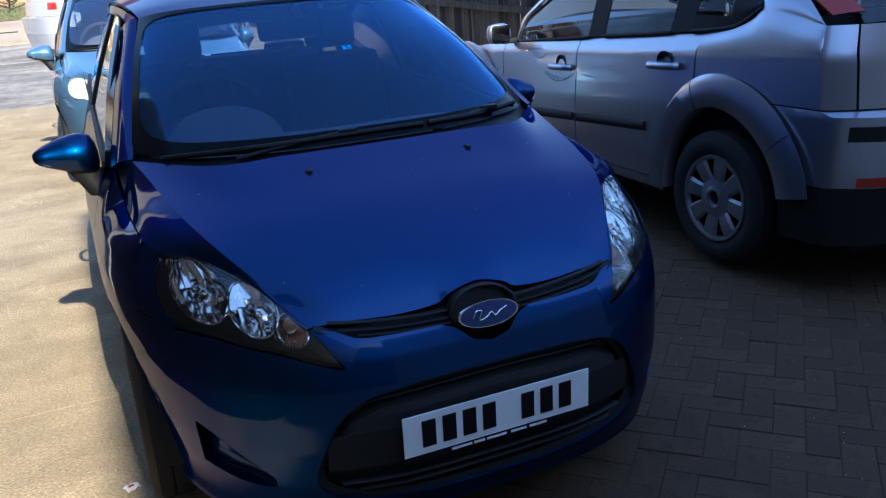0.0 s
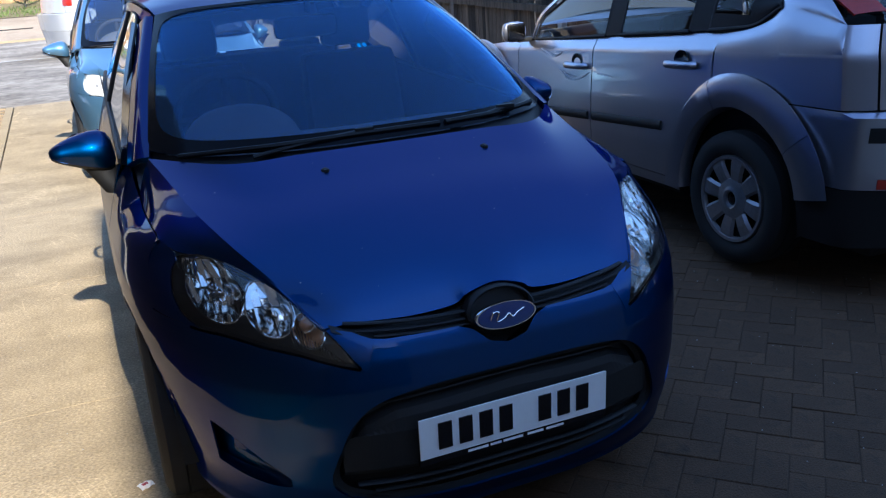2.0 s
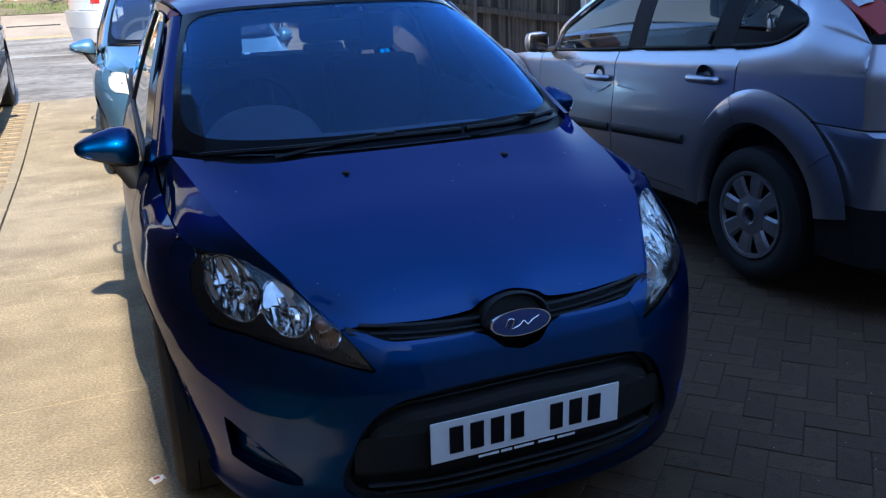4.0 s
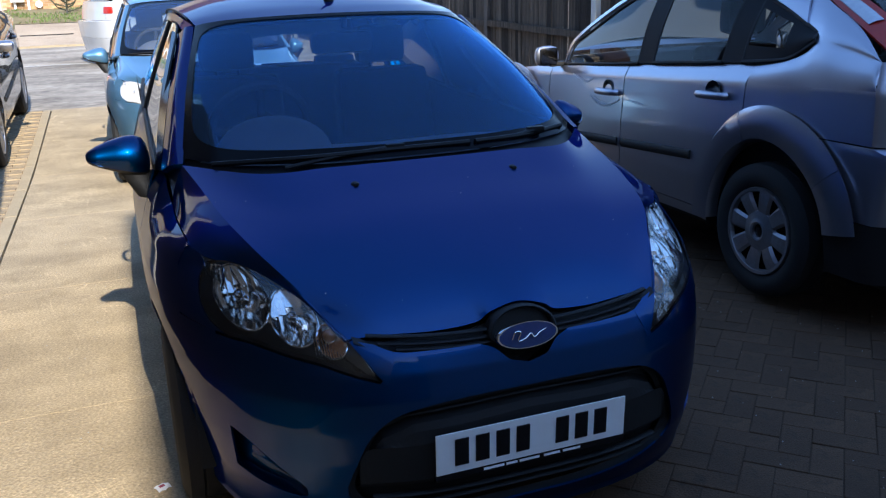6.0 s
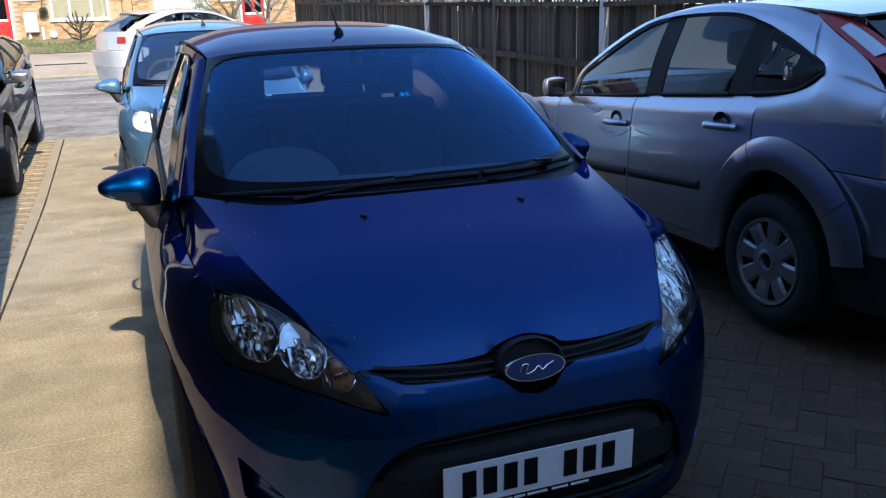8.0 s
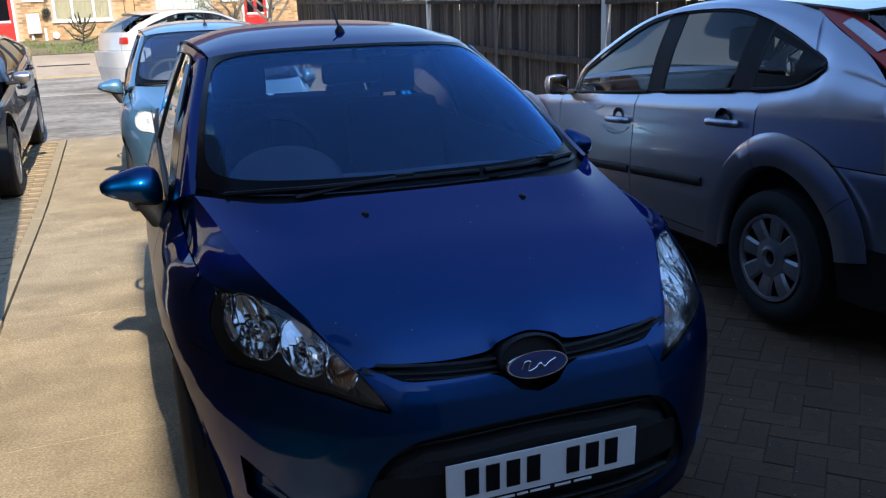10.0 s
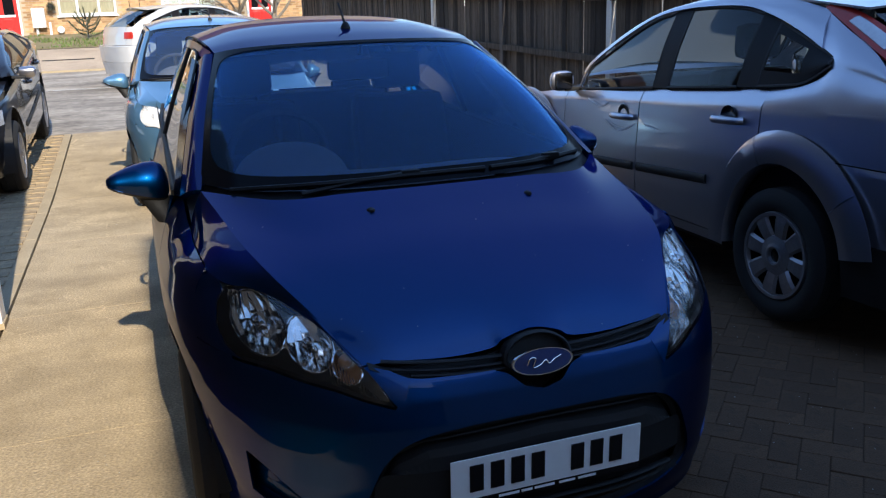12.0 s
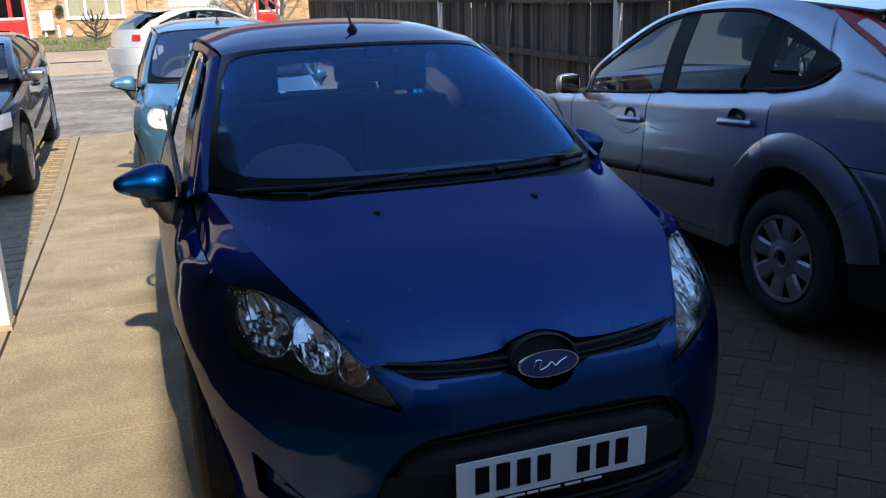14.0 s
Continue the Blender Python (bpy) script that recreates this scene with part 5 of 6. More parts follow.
        for y in AX:
            wheel(car, (s * .80, y, .322), s, .322, .205, .207, 8, .050)
            bm = bmesh.new()
            sheet(bm, [[(s * x, y - .40 * math.cos(a), .33 + .43 * math.sin(a)) for a in np.linspace(-.2, math.pi + .2, 20)] for x in (.5, .885)])
            sheet(bm, [[(s * .5, y - r * math.cos(a), .33 + r * 1.07 * math.sin(a)) for a in np.linspace(-.2, math.pi + .2, 20)] for r in (.02, .41)])
            part("arch_liner", bm, M_PLASTIC, car)
        # glass and frames
        up = [(.785, .755, 1.235), (.752, .95, 1.305), (.715, 1.22, 1.395), (.70, 1.5, 1.445), (.705, 1.95, 1.432), (.735, 2.30, 1.345), (.80, 2.80, 1.10)]
        lo7 = [(.816, .735, 1.20), (.842, .85, 1.125), (.857, 1.03, 1.098), (.868, 1.42, 1.066), (.872, 1.9, 1.028), (.872, 2.35, .988), (.862, 2.83, .952)]
        def glass_between(name, f0, f1):
            bm = bmesh.new()
            A, B = spline(lo7, 60), spline(up, 60)
            a, b = A[f0:f1], B[f0:f1]
            mid = (a + b) / 2 + np.array([.016, 0, 0])
            G = np.array([spline([a[k], mid[k], b[k]], 8) for k in range(len(a))]) * [s, 1, 1]
            sheet(bm, G)
            ob = part(name, bm, M_SIDEGLASS, car, smooth=True)
            ob.visible_shadow = False
            bm = bmesh.new()
            tube(bm, G[:, 0][::4].tolist() + [G[-1, 0]], .010, 8)
            tube(bm, G[:, -1][::4].tolist() + [G[-1, -1]], .008, 8)
            for e, r in ((0, .008), (-1, .009)):
                tube(bm, G[e].tolist(), r, 8, .5)
            part("window_frame", bm, M_PLASTIC, ob, smooth=True)
        glass_between("quarter_window", 0, 13)
        glass_between("rear_window_side", 16, 33)
        glass_between("front_window", 36, 60)
        A, B = spline(lo7, 60), spline(up, 60)
        for ks in ((32, 34, 36), (12, 14, 16)):
            bm = bmesh.new()
            sheet(bm, np.array([[A[k] + [.004, 0, 0], (A[k] + B[k]) / 2 + [.020, 0, 0], B[k] + [.004, 0, 0], B[k] + (B[k] - A[k]) * .06 + [-.004, 0, 0]] for k in ks]) * [s, 1, 1])
            solid(bm, .01)
            part("door_pillar", bm, M_FILM, car, smooth=True)
        # black border of the quarter window
        bm = bmesh.new()
        G = np.array([spline([A[k], (A[k] + B[k]) / 2 + [.016, 0, 0], B[k]], 13) for k in range(13)])
        G = (G + [.003, 0, 0]) * [s, 1, 1]
        sheet(bm, G[:, :4])
        sheet(bm, G[:, 10:])
        sheet(bm, G[:6, 3:11])
        part("window_border", bm, M_FILM, car, smooth=True)
        # roof side and rear pillar
        outer = [(.76, 3.02, .96), (.755, 2.95, 1.08), (.71, 2.62, 1.27), (.672, 2.25, 1.42), (.655, 1.9, 1.488), (.65, 1.55, 1.505), (.652, 1.2, 1.487), (.655, .93, 1.432)]
        inner = [(.87, 2.87, .955), (.815, 2.80, 1.115), (.752, 2.32, 1.358), (.72, 2.0, 1.440), (.714, 1.5, 1.460), (.725, 1.24, 1.415), (.748, 1.02, 1.345), (.778, .84, 1.275)]
        bm = bmesh.new()
        mid = [((p[0] + q[0]) / 2 + .012, (p[1] + q[1]) / 2, (p[2] + q[2]) / 2 + .012) for p, q in zip(outer, inner)]
        loft(bm, [[(s * x, y, z) for x, y, z in c] for c in (outer, mid, inner)], 44, 8)
        solid(bm, .01)
        part("roof_side", bm, colour, car, smooth=True)
        # shoulder and rear pillar in one skin, between crease, window, roof and lamp
        low = np.array([side_point(i, crease_z(float(np.interp(i, IDX, TC[:, 1]))) + .006) for i in np.linspace(index_of(1.06), index_of(.28), 40)])
        front = np.array([side_point(index_of(1.06), z) for z in np.linspace(crease_z(1.06) + .006, belt(1.06), 30)])
        corner = np.array([side_point(index_of(.28), z) for z in np.linspace(1.14, crease_z(.28) + .006, 5)])
        tip = (.812, .735, 1.205)
        lamp_edge = spline([tuple(corner[0]), (.748, .57, 1.262), (.702, .79, 1.36), (.655, .97, 1.442)], 30)
        rear_edge = spline([tuple(corner[0]), (.815, .52, 1.168), (.819, .66, 1.19), tip], 16)
        upper = np.vstack([rear_edge, spline([tip, (.787, .775, 1.243), (.752, .93, 1.305), (.735, 1.0, 1.345)], 15)[1:]])
        sill = np.vstack([spline([tuple(front[-1]), (.848, .88, 1.112), (.832, .775, 1.15), tip], 22), rear_edge[::-1][1:], corner[1:4]])
        bm = bmesh.new()
        sheet(bm, [[tuple((low[i] * (1 - v) + sill[i] * v + np.array([.007, 0, .003]) * 4 * v * (1 - v)) * [s, 1, 1]) for v in np.linspace(0, 1, 12)] for i in range(40)])
        sheet(bm, [[tuple((upper[i] * (1 - v) + lamp_edge[i] * v + np.array([.009, -.004, .009]) * 4 * v * (1 - v) * math.sin(math.pi * min(1, (i + 3) / 32))) * [s, 1, 1]) for v in np.linspace(0, 1, 12)] for i in range(30)])
        bmesh.ops.remove_doubles(bm, verts=bm.verts, dist=1e-3)
        solid(bm, .006)
        part("rear_pillar", bm, colour, car, smooth=True)
        # tail lamp
        lamp = new("tail_lamp")
        lamp.parent = car
        if low_lamp:
            bm = bmesh.new()
            sheet(bm, [[tuple((np.array(side_point(index_of(y), z)) + [.006, -.006, 0]) * [s, 1, 1]) for y in np.linspace(.16, .30, 12)] for z in np.linspace(.93, 1.05, 6)])
            solid(bm, .006)
            part("red_lens", bm, M_RED, lamp, smooth=True)
        for nm, mt, f0, f1, off in () if low_lamp else (("red_lens", M_RED, 0, 1, 0.0), ("clear_lens", M_CLEARLAMP, .28, .72, .012)):
            a = spline([(.620, .95, 1.462), (.635, .74, 1.40), (.665, .50, 1.295), (.692, .31, 1.182)], 30)
            b = spline([(.652, .975, 1.440), (.698, .79, 1.360), (.745, .57, 1.262), (.780, .385, 1.172)], 30)
            lo_i, hi_i = int(f0 * 29), int(f1 * 29) + 1
            w0, w1 = (0.0, 1.0) if nm == "red_lens" else (.28, .80)
            bm = bmesh.new()
            rows = []
            for k in range(lo_i, hi_i):
                p, q = a[k] + (b[k] - a[k]) * w0, a[k] + (b[k] - a[k]) * w1
                n = np.array([.4, -.55, .45]) * (.018 + off)
                rows.append(np.array([p - n * .3, p + n * .8, (p + q) / 2 + n * 1.1, q + n * .7, q - n * .3]) * [s, 1, 1])
            sheet(bm, rows)
            solid(bm, .003)
            part(nm, bm, mt, lamp, smooth=True)
        # mirror
        mir = new("door_mirror")
        mir.parent = car
        bm = bmesh.new()
        rows = []
        for x, r in ((.905, .03), (.92, .062), (.96, .075), (1.01, .076), (1.05, .066), (1.066, .03)):
            rows.append([(s * x, 2.90 + (.065 if math.cos(a) > 0 else .02) * r / .076 * math.cos(a), 1.005 + r * .86 * math.sin(a)) for a in np.linspace(0, 2 * math.pi, 20, endpoint=False)])
        vs = sheet(bm, rows, closed=True)
        bm.faces.new(vs[0])
        bm.faces.new(vs[-1])
        part("mirror_cap", bm, mirror_colour, mir, smooth=True)
        bm = bmesh.new()
        box(bm, (s * .985 - .062, 2.868, .952), (s * .985 + .062, 2.884, 1.058), .012)
        part("mirror_glass", bm, M_DIMMIRROR, mir, smooth=True)
        bm = bmesh.new()
        box(bm, (min(s * .84, s * .97), 2.88, .935), (max(s * .84, s * .97), 2.95, .965), .012)
        part("mirror_foot", bm, M_PLASTIC, mir, smooth=True)
        # front lamp
        bm = bmesh.new()
        loft(bm, [[side_point(index_of(y), z)[:1] and tuple(np.array(side_point(index_of(y), z)) * [s, 1, 1] + [s * .006, .004, 0]) for y in (3.85, 4.05, 4.2, 4.28)] for z in (.66, .72, .78)], 12, 6)
        part("headlamp", bm, M_CLEARLAMP, car, smooth=True)
    # tail between the sides
    bm = bmesh.new()
    for z0, z1, mt in ((.50, .809, 0),):
        sheet(bm, [[tuple(np.array(side_point(i, z)) * [sg, 1, 1]) for sg, i in [(-1, k) for k in np.linspace(index_of(.03), 0, 12)] + [(1, k) for k in np.linspace(0, index_of(.03), 12)[1:]]] for z in np.linspace(z0, z1, 12)])
    solid(bm, .005)
    rear_bumper = part("rear_bumper", bm, colour, car, smooth=True)
    for z0, z1, yb in () if low_lamp else ((.695, .755, .235), (.505, .545, .20)):
        bm = bmesh.new()
        sheet(bm, [[tuple((np.array(side_point(i, z)) + [0, -.006, 0]) * [sg, 1, 1]) for sg, i in [(-1, k) for k in np.linspace(index_of(yb), 0, 20)] + [(1, k) for k in np.linspace(0, index_of(yb), 20)[1:]]] for z in np.linspace(z0, z1, 5)])
        solid(bm, .004)
        part("bumper_insert" if z0 > .6 else "reflector", bm, M_PLASTIC if z0 > .6 else M_RED, rear_bumper, smooth=True)
    bm = bmesh.new()
    sheet(bm, [[tuple(np.array(side_point(i, z)) * [sg, 1, 1]) for sg, i in [(-1, k) for k in np.linspace(index_of(.182), 0, 16)] + [(1, k) for k in np.linspace(0, index_of(.182), 16)[1:]]] for z in np.linspace(.815, 1.14, 14)])
    solid(bm, .005)
    part("tailgate", bm, colour, car, smooth=True)
    bm = bmesh.new()
    loft(bm, [[(-.72, .28, 1.145), (0, .16, 1.15), (.72, .28, 1.145)], [(-.66, .55, 1.33), (0, .45, 1.36), (.66, .55, 1.33)], [(-.63, .74, 1.435), (0, .68, 1.475), (.63, .74, 1.435)]], 20, 14)
    ob = part("rear_window", bm, M_DARKGLASS, car, smooth=True)
    ob.visible_shadow = False
    bm = bmesh.new()
    loft(bm, [[(-.655, .72, 1.442), (0, .60, 1.490), (.655, .72, 1.442)], [(-.655, 1.1, 1.480), (0, 1.1, 1.522), (.655, 1.1, 1.480)], [(-.65, 1.55, 1.507), (0, 1.55, 1.545), (.65, 1.55, 1.507)],
              [(-.655, 1.9, 1.49), (0, 1.95, 1.532), (.655, 1.9, 1.49)], [(-.672, 2.25, 1.422), (0, 2.4, 1.455), (.672, 2.25, 1.422)]], 24, 24)
    solid(bm, .01)
    part("roof", bm, colour, car, smooth=True)
    bm = bmesh.new()
    loft(bm, [[(-.66, 2.30, 1.40), (0, 2.42, 1.45), (.66, 2.30, 1.40)], [(-.71, 2.66, 1.23), (0, 2.86, 1.24), (.71, 2.66, 1.23)], [(-.755, 3.0, 1.02), (0, 3.28, 1.0), (.755, 3.0, 1.02)]], 24, 12)
    ob = part("windscreen", bm, M_GLASS, car, smooth=True)
    ob.visible_shadow = False
    bm = bmesh.new()
    loft(bm, [[(-.80, 3.0, .925), (0, 3.26, .965), (.80, 3.0, .925)], [(-.80, 3.5, .87), (0, 3.6, .93), (.80, 3.5, .87)], [(-.74, 3.95, .80), (0, 4.1, .86), (.74, 3.95, .80)], [(-.55, 4.15, .73), (0, 4.33, .74), (.55, 4.15, .73)]], 24, 20)
    solid(bm, .008)
    part("bonnet", bm, colour, car, smooth=True)
    bm = bmesh.new()
    i0 = index_of(3.95)
    sheet(bm, [[tuple(np.array(side_point(i, z)) * [sg, 1, 1]) for sg, i in [(-1, k) for k in np.linspace(i0, 899, 20)] + [(1, k) for k in np.linspace(899, i0, 20)[1:]]] for z in np.linspace(.22, .76, 16)])
    solid(bm, .005)
    part("front_bumper", bm, colour, car, smooth=True)
    bm = bmesh.new()
    box(bm, (-.72, .25, .18), (.72, 4.1, .30), .03)
    part("underbody", bm, M_PLASTIC, car)
    bm = bmesh.new()
    sheet(bm, [[(-w, y, z), (-.78, y, .32), (.78, y, .32), (w, y, z)] for y, z, w in ((.40, .98, .74), (.9, 1.03, .80), (1.5, 1.02, .83), (2.2, .97, .84), (3.0, .92, .84))])
    part("cabin_lining", bm, M_CABIN, car)
    bm = bmesh.new()
    loft(bm, [[(-.78, 2.75, .80), (0, 2.75, .80), (.78, 2.75, .80)], [(-.78, 2.78, .985), (0, 2.8, 1.0), (.78, 2.78, .985)], [(-.74, 3.02, .985), (0, 3.22, .985), (.74, 3.02, .985)]], 16, 10)
    part("dashboard", bm, M_DASH, car, smooth=True)
    for y, nm in ((1.92, "front_seat"), (1.02, "rear_seat")):
        for x in (-.38, .38):
            seat = new(nm)
            seat.parent = car
            bm = bmesh.new()
            vs = box(bm, (x - .25, y - .06, .45), (x + .25, y + .08, 1.12), .055)
            for v in bm.verts:
                v.co.y -= (v.co.z - .45) * .22
            part("backrest", bm, M_CABIN, seat, smooth=True)
            bm = bmesh.new()
            box(bm, (x - .25, y, .42), (x + .25, y + .5, .56), .05)
            part("cushion", bm, M_CABIN, seat, smooth=True)
            bm = bmesh.new()
            box(bm, (x - .13, y - .22, 1.17), (x + .13, y - .12, 1.36), .045)
            for d in (-.05, .05):
                rod(bm, (x + d, y - .17, 1.08), (x + d, y - .17, 1.2), .008, None, 8)
            part("headrest", bm, M_CABIN, seat, smooth=True)
    if low_roof < 1:
        for ob in car.children_recursive:
            if ob.data is not None:
                for v in ob.data.vertices:
                    v.co.z = min(v.co.z, 1.02 + (v.co.z - 1.02) * low_roof)
    return car


M_SIDEGLASS = glass("dark_tinted_glass", (0.42, 0.50, 0.55), ior=1.27)
M_FILM = mat("black_pillar_film", (0.006, 0.006, 0.008), rough=0.5, spec=0.12, bump=0)
M_DIMMIRROR = mat("dusty_mirror", (0.35, 0.33, 0.31), rough=0.15, metal=1.0, bump=0)
M_SCUFF = mat("scraped_paint", (0.88, 0.88, 0.90), rough=0.4, var=0.4, scale=30, fine=200, bump=0.1)
M_CLEARLAMP = mat("clear_lamp_plastic", (0.62, 0.64, 0.68), rough=0.12, coat=1, metal=0.4, bump=0)
family_hatchback(pose(2.78, .52, .03), M_SILVER, "silver five-door hatchback with flared wheel arches, parked beside the fence", scuffed=True)
family_hatchback(pose(-2.80, 10.5, .225, -3.3, 0, 180), M_BLACKPAINT, "black hatchback with silver mirrors parked on brick paving", mirror_colour=M_SILVER, flare=False, low_roof=.56)
family_hatchback(pose(-1.36, 16.3, rise(16.5), 0, 0, -74), M_WHITEPAINT, "white hatchback parked across the road", flare=False, strip=False, low_lamp=True)

# ---- small things across the road ----
bm = bmesh.new()
box(bm, (-3.733, HY - .22, 1.255), (-3.344, HY - .012, 1.873), .015)
meter = tagged(part("meter_box", bm, M_UPVC), "white plastic meter box on the brick wall", "meter box")
bm = bmesh.new()
box(bm, (-3.71, HY - .235, 1.289), (-3.366, HY - .222, 1.838), .004)
part("lid", bm, M_UPVC, meter)
bm = bmesh.new()
rod(bm, (-3.63, HY - .06, BASE - .05), (-3.63, HY - .06, 1.25), .04, None, 14)
tagged(part("waste_pipe", bm, M_UPVC), "white waste pipe below the meter box", "pipe")
bm = bmesh.new()
rod(bm, (-3.229, HY - .06, BASE - .05), (-3.229, HY - .06, 1.381), .04, None, 14)
bmesh.ops.create_uvsphere(bm, u_segments=12, v_segments=8, radius=.042, matrix=Matrix.Translation((-3.229, HY - .06, 1.381)))
tagged(part("vent_pipe", bm, M_UPVC), "short white capped pipe against bricks", "pipe")
bm = bmesh.new()
ring(bm, (-2.92, HY - .10, 1.175), (0, -1, 0), [(-.09, .05), (-.02, .10), (.02, .11), (.03, .09), (.0, .04), (0, 0)], 24)
tagged(part("wall_vent", bm, M_UPVC, smooth=True), "round white vent on the brick wall", "vent")

basket = thing("hanging_basket", pose(-3.126, HY - .22, 1.907), "dark dried-out hanging basket by the window", "hanging basket")
bm = bmesh.new()
rnd = random.Random(2)
for k in range(260):
    d = Vector((rnd.gauss(0, 1), rnd.gauss(0, 1), rnd.gauss(0, 1))).normalized() * rnd.uniform(.09, .145)
    m = Matrix.Translation(d) @ Euler((rnd.uniform(0, 6), rnd.uniform(0, 6), rnd.uniform(0, 6))).to_matrix().to_4x4()
    bm.faces.new([bm.verts.new(m @ Vector(p)) for p in ((-.025, 0, 0), (0, -.012, .004), (.025, 0, 0), (0, .012, -.004))])
part("foliage", bm, M_NEEDLE, basket, "dark dry foliage")["kind"] = "stuff"
bm = bmesh.new()
bmesh.ops.create_uvsphere(bm, u_segments=16, v_segments=10, radius=.10)
part("bowl", bm, M_PLASTIC, basket, smooth=True)
bm = bmesh.new()
for k in range(3):
    rod(bm, (.1 * math.cos(k * 2.1), .1 * math.sin(k * 2.1), .02), (0, 0, .36), .004, None, 6)
rod(bm, (0, 0, .36), (0, .2, .38), .008, None, 6)
part("bracket", bm, M_PLASTIC, basket)

lantern = thing("wall_lantern", pose(-3.08, HY - .12, 2.445), "black wall lantern beside the window", "lantern")
bm = bmesh.new()
ring(bm, (0, 0, 0), (0, 0, 1), [(-.14, .03), (-.12, .05), (.08, .085), (.10, .11), (.17, .05), (.20, .02), (.20, 0)], 6)
part("body", bm, M_PLASTIC, lantern)
bm = bmesh.new()
rod(bm, (0, .12, -.1), (0, 0, -.12), .012, None, 8)
part("arm", bm, M_PLASTIC, lantern)

for k, (xa, za, xb, zb) in enumerate(((-0.723, 3.3, -0.7, 1.815), (-0.403, 3.3, -0.391, 1.724))):
    bm = bmesh.new()
    tube(bm, [(xa, HY - .02, za), ((xa + xb) / 2 + .01, HY - .02, (za + zb) / 2), (xb, HY - .02, zb)] + ([(xb + .12, HY - .02, zb - .06)] if k == 0 else []), .012, 6)
    tagged(part("cable", bm, M_PLASTIC), "thin black cable down the brick wall", "cable", "wall cables")


def branch(bm, a, d, length, r, rnd, level, tips):
    """A bent limb that forks; collects its tips."""
    pts = [Vector(a)]
    for k in range(4):
        d = (d + Vector((rnd.gauss(0, .16), rnd.gauss(0, .16), rnd.gauss(.04, .12)))).normalized()
        pts.append(pts[-1] + d * length / 4)
    n = 6
    rows = []
    for i, p in enumerate(pts):
        rr = r * (1 - .6 * i / 4)
        u = d.orthogonal().normalized()
        w = d.cross(u)
        rows.append([p + (u * math.cos(2 * math.pi * j / n) + w * math.sin(2 * math.pi * j / n)) * rr for j in range(n)])
    vs = sheet(bm, rows, closed=True)
    bm.faces.new(vs[-1])
    tips.append(pts[-1])
    if level > 0:
        for i in (2, 3, 4, 4):
            e = (d + Vector((rnd.gauss(0, .6), rnd.gauss(0, .6), rnd.gauss(.1, .4)))).normalized()
            branch(bm, pts[i], e, length * rnd.uniform(.5, .72), r * .45, rnd, level - 1, tips)


def bare_tree(m, seed, height, label):
    rnd = random.Random(seed)
    tree = thing("tree", m, label, "tree")
    bm = bmesh.new()
    tips = []
    rows = []
    for k in range(6):
        f = k / 5
        rows.append([(.10 * (1 - .5 * f) * math.cos(a) + .12 * f * f, .10 * (1 - .5 * f) * math.sin(a), f * height * .35) for a in np.linspace(0, 2 * math.pi, 9)[:-1]])
    sheet(bm, rows, closed=True)
    part("trunk", bm, M_BARK, tree, smooth=True)
    for k in range(7):
        bm = bmesh.new()
        a = 2.4 * k
        z = height * (.18 + .17 * k / 7)
        branch(bm, (.06, 0, z), Vector((math.cos(a), math.sin(a), .75)), height * .42, .045, rnd, 2, tips)
        part("limb", bm, M_BARK, tree, smooth=True)
    bm = bmesh.new()
    for t in tips:
        for k in range(14):
            c = t + Vector((rnd.gauss(0, .14), rnd.gauss(0, .14), rnd.gauss(0, .14)))
            q = Matrix.Translation(c) @ Euler((rnd.uniform(0, 6), rnd.uniform(0, 6), rnd.uniform(0, 6))).to_matrix().to_4x4()
            s = rnd.uniform(.02, .045)
            bm.faces.new([bm.verts.new(q @ Vector(p)) for p in ((-s, 0, 0), (0, -s * .5, s * .2), (s, 0, 0), (0, s * .5, s * .2))])
    part("crown", bm, M_LEAF, tree, "sparse dull leaves")["kind"] = "stuff"
    return tree


bare_tree(pose(3.2, 24.5, rise(24.5)), 5, 4.2, "half-bare tree with pale twisted branches by the fence")
bare_tree(pose(2.5, 27.0, rise(27.0), 0, 0, 130), 8, 2.6, "low half-bare bush with brown leaves by the door")

shrub = thing("shrub", pose(-2.05, 28.2, rise(28.2)), "small dark spiky conifer on the grass verge", "shrub")
bm = bmesh.new()
rod(bm, (0, 0, 0), (0, 0, .85), .03, .012, 8)
part("trunk", bm, M_BARK, shrub)
rnd = random.Random(3)
for k in range(16):
    a = k * 2.4
    z = .10 + .60 * k / 16
    L = .62 * (1 - .6 * k / 16)
    bm = bmesh.new()
    p0, p1, p2 = Vector((0, 0, z)), Vector((.6 * L * math.cos(a), .6 * L * math.sin(a), z + .10)), Vector((L * math.cos(a), L * math.sin(a), z + .34))
    tube(bm, [p0, p1, p2], .020, 6)
    for j in range(34):
        f = rnd.uniform(.05, 1)
        p = p0.lerp(p1, f * 2) if f < .5 else p1.lerp(p2, f * 2 - 1)
        d = Vector((rnd.gauss(0, 1), rnd.gauss(0, 1), rnd.gauss(.4, 1))).normalized()
        u = d.orthogonal().normalized() * .010
        bm.faces.new([bm.verts.new(q) for q in (p - u, p + u, p + d * .07)])
    part("spiky_branch", bm, M_NEEDLE, shrub)

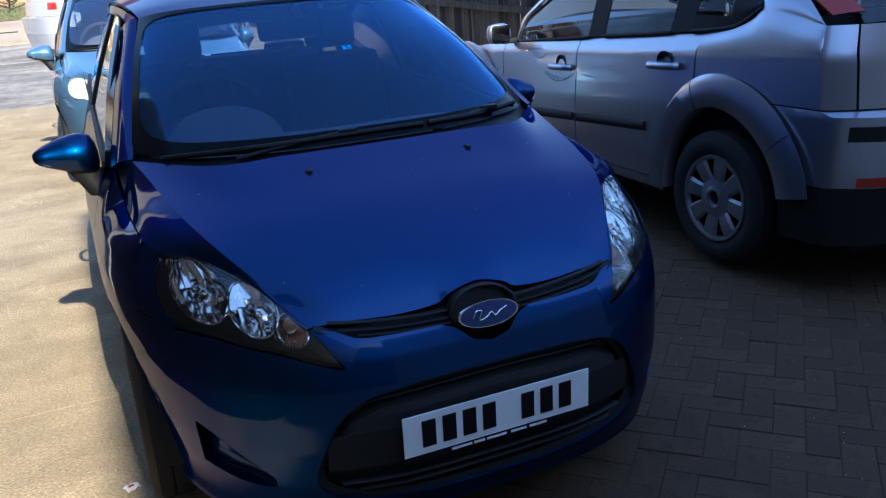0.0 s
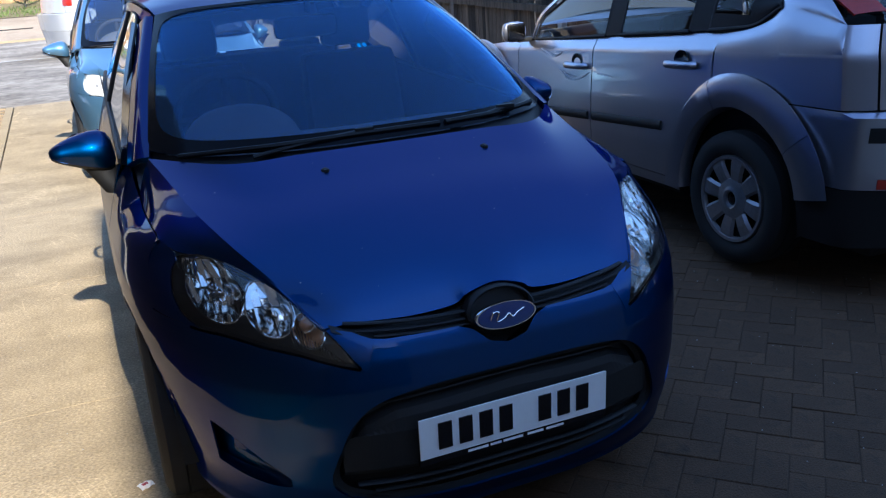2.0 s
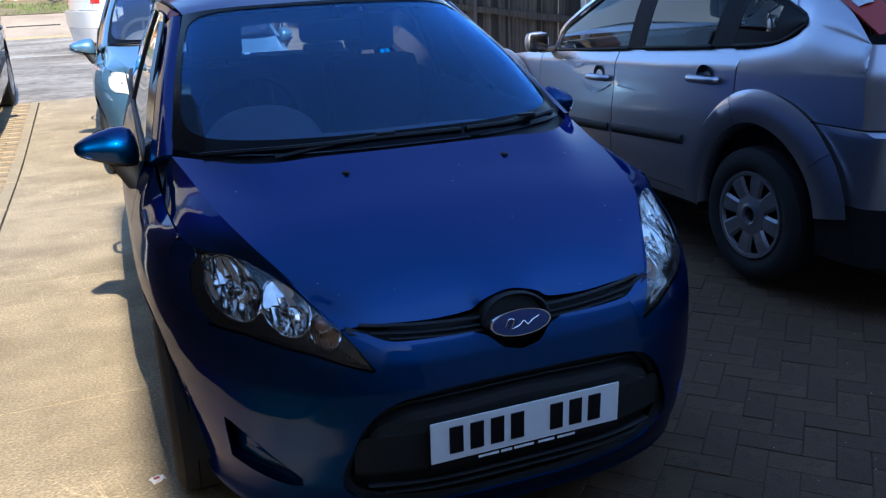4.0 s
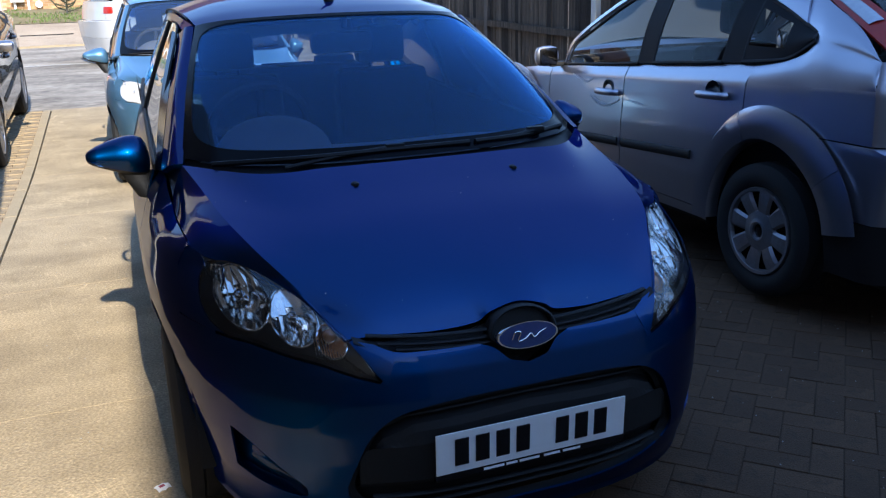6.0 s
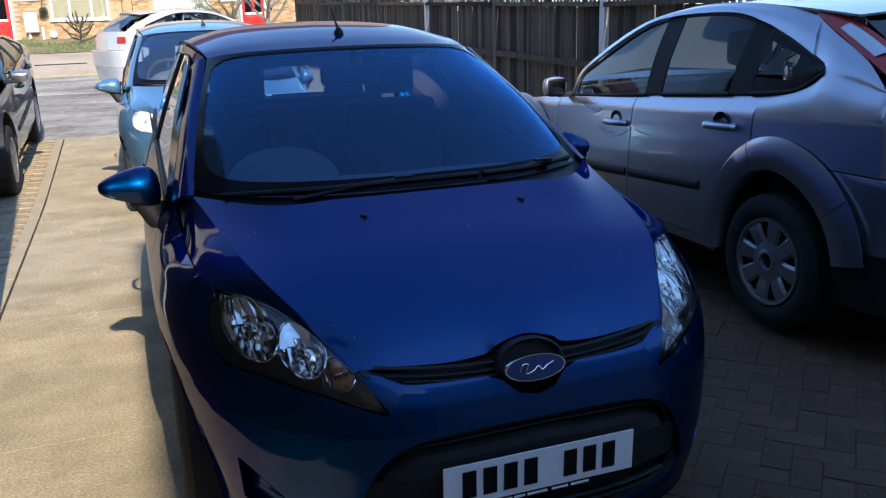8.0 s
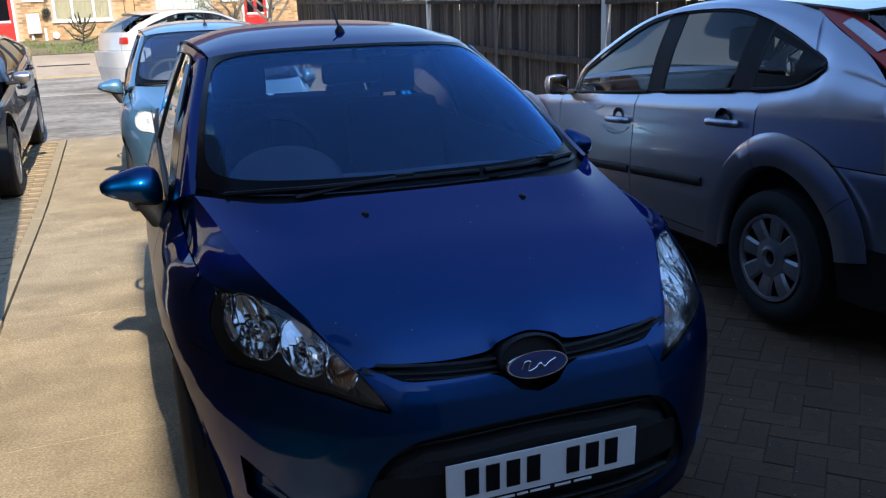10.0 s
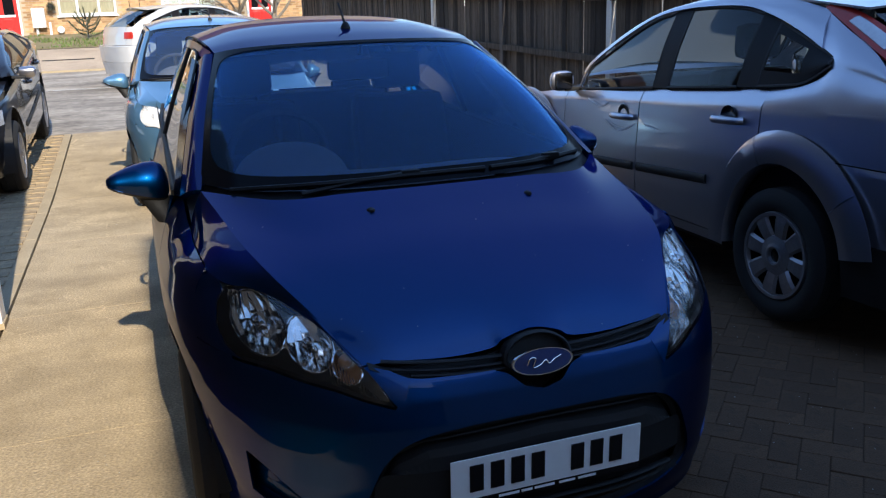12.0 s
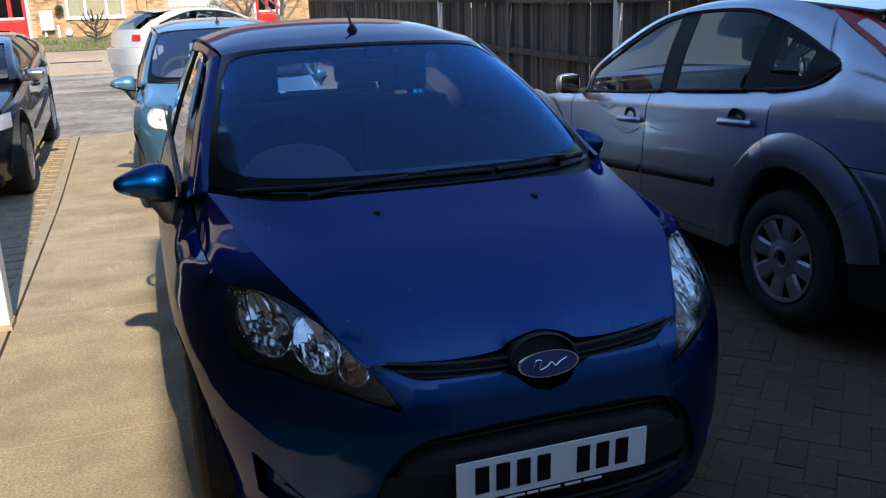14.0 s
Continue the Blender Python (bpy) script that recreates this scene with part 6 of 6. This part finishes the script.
# grass on the verge
rnd = random.Random(11)
vsb, fcs = [], []
for k in range(6000):
    x, y = rnd.uniform(-8, 3.5), rnd.uniform(26.1, 29.9)
    if noise.noise((x * .6, y * .8, 0)) < .02 or -5.5 < x - (y - 30) * .25 < -3.8:
        continue
    h, a = rnd.uniform(.04, .11), rnd.uniform(0, 6.28)
    u = (math.cos(a) * .018, math.sin(a) * .018)
    z = rise(y) + .03
    b0 = len(vsb)
    vsb += [(x - u[0], y - u[1], z), (x + u[0], y + u[1], z), (x + rnd.gauss(0, .03), y + rnd.gauss(0, .03), z + h)]
    fcs.append((b0, b0 + 1, b0 + 2))
me = bpy.data.meshes.new("grass")
me.from_pydata(vsb, [], fcs)
me.materials.append(M_GRASS)
tagged(new("grass", me), "short patchy green grass tufts", "grass", kind="stuff")

# ---- near things ----
post = thing("white_post", pose(-1.715, 3.03, 0), "tall white painted post beside the drive", "post")
bm = bmesh.new()
box(bm, (-.07, -.07, .0), (.07, .07, 2.9), .006)
part("shaft", bm, M_WHITEPOST, post)
bm = bmesh.new()
box(bm, (-.078, -.078, 0), (.078, .078, .035), .004)
part("foot", bm, M_TRIMGREY, post)

litter = thing("litter", pose(-.89, .85, .002, 0, 0, 25), "crumpled white paper scrap on the concrete", "litter")
bm = bmesh.new()
rows = []
rnd = random.Random(1)
for i in range(5):
    rows.append([(-.022 + i * .011, -.018 + j * .012, .004 + rnd.uniform(0, .008)) for j in range(4)])
sheet(bm, rows)
solid(bm, .0012)
part("paper", bm, M_PLATEWHITE, litter)
bm = bmesh.new()
box(bm, (-.012, -.008, .013), (.006, .004, .0145))
part("printed_patch", bm, M_RED, litter)

# loose grit on the paving
rnd = random.Random(17)
vsb, fcs = [], []
for k in range(400):
    x, y = rnd.uniform(.9, 3.4), rnd.uniform(-.9, 3.2)
    if k > 320:
        x, y = rnd.uniform(-1.6, -.95), rnd.uniform(.7, 6)
    r = rnd.uniform(.0010, .0032)
    b0 = len(vsb)
    a0 = rnd.uniform(0, 6.28)
    vsb += [(x + r * math.cos(a0 + t) * rnd.uniform(.7, 1.4), y + r * math.sin(a0 + t), rise(y) + .003) for t in (0, 1.57, 3.14, 4.71)] + [(x, y, rise(y) + .004 + r)]
    fcs += [(b0 + i, b0 + (i + 1) % 4, b0 + 4) for i in range(4)]
me = bpy.data.meshes.new("grit")
me.from_pydata(vsb, [], fcs)
me.materials.append(M_GRIT)
tagged(new("grit", me), "pale bits of grit lying on the paving", "grit", kind="stuff")

# ---- paving, piece by piece ----
drive = thing("driveway", None, "sunlit brushed concrete driveway strip with joints and scratches", "driveway", kind="structure")
cuts = [-9.6, -7.2, -5.6, -4.0, -1.6, .02, 1.56, 3.12, 4.78, 6.35, 7.92, 9.70]
for a, b in zip(cuts, cuts[1:]):
    bm = bmesh.new()
    for v in box(bm, (-1.645, a + .0015, -.06), (-.50, b - .0015, 0.0), .0015):
        v.co.z += rise(v.co.y)
    part("slab", bm, M_CONCRETE, drive)


def block_mesh(name, w, l, h, material):
    bm = bmesh.new()
    e = .0022
    lo = [(-w / 2, -l / 2), (w / 2, -l / 2), (w / 2, l / 2), (-w / 2, l / 2)]
    b = [bm.verts.new((x, y, -h)) for x, y in lo]
    m = [bm.verts.new((x, y, -e)) for x, y in lo]
    t = [bm.verts.new((x - math.copysign(e, x), y - math.copysign(e, y), 0)) for x, y in lo]
    for r, q in ((b, m), (m, t)):
        for i in range(4):
            bm.faces.new((r[i], r[(i + 1) % 4], q[(i + 1) % 4], q[i]))
    bm.faces.new(t)
    return mesh_of(name, bm, material)


def lay(parent, name, me, spots, near, rnd, rest_label):
    """Pieces near the camera's ground are single parts, the rest one joined mesh."""
    vsb, fcs, count = [], [], 0
    for x, y, turn in spots:
        m = pose(x, y, rise(y) + rnd.uniform(-.002, .002), rnd.uniform(-.6, .6), rnd.uniform(-.6, .6), turn)
        if near(x, y) and count < 300:
            ob = new(name, me)
            ob.parent = parent
            ob.matrix_basis = m
            count += 1
        else:
            b0 = len(vsb)
            vsb += [tuple(m @ v.co) for v in me.vertices]
            fcs += [tuple(b0 + i for i in p.vertices) for p in me.polygons]
    if fcs:
        rest = bpy.data.meshes.new("joined_" + name)
        rest.from_pydata(vsb, [], fcs)
        rest.materials.append(me.materials[0])
        ob = new("joined_" + name, rest)
        ob.parent = parent
        tagged(ob, rest_label, kind="stuff")


rnd = random.Random(21)
edging = thing("edging", None, "narrow pale concrete edging beside the drive", "edging", kind="structure")
y = 2.2
while y < 9.6:
    bm = bmesh.new()
    for v in box(bm, (-1.738, y, -.06), (-1.66, min(y + .905, 9.69), .001), .003):
        v.co.z += rise(v.co.y)
    part("edging_stone", bm, M_TRIMGREY, edging)
    y += .915
strip_sheet("brick_joints", -5.3, -1.74, steps(1.9, 9.66, 24), -.007, M_BRICKSTRIP, "sandy joints between the yellow bricks")
left_paving = thing("brick_paving", None, "yellow brick paving in sunlight beside the drive", "paving", kind="structure")
spots = []
for k in range(75):
    for j in range(18):
        x, y = -1.745 - .104 - j * .208 + (k % 2) * .104, 2.0 + k * .1035
        if -5.2 < x < -1.84 and y < 9.66:
            spots.append((x, y, 0))
lay(left_paving, "paving_brick", block_mesh("paving_brick", .2, .0965, .05, M_BRICKSTRIP), spots, lambda x, y: x > -2.65 and y > 4.6, rnd, "yellow paving bricks further off")
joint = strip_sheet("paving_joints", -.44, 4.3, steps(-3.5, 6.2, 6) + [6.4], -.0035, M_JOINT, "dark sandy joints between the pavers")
paving = thing("block_paving", None, "dark worn block paving in shade", "paving", kind="structure")
spots = []
q = Matrix.Rotation(radians(45), 2)
for i in range(-60, 60):
    for j in range(-30, 30):
        # herringbone: pairs of blocks at right angles
        bx, by = i * .1 + j * .2 + (0), i * .1 - j * .2
        for dx, dy, t in ((.05, .1, 0), (.2, .05, 90)):
            p = q @ Vector((bx + dx, by + dy))
            x, y = p.x + 1.6, p.y + 1.4
            if -.44 < x < 4.3 and -3.5 < y < 6.4:
                spots.append((x, y, 45 + t))
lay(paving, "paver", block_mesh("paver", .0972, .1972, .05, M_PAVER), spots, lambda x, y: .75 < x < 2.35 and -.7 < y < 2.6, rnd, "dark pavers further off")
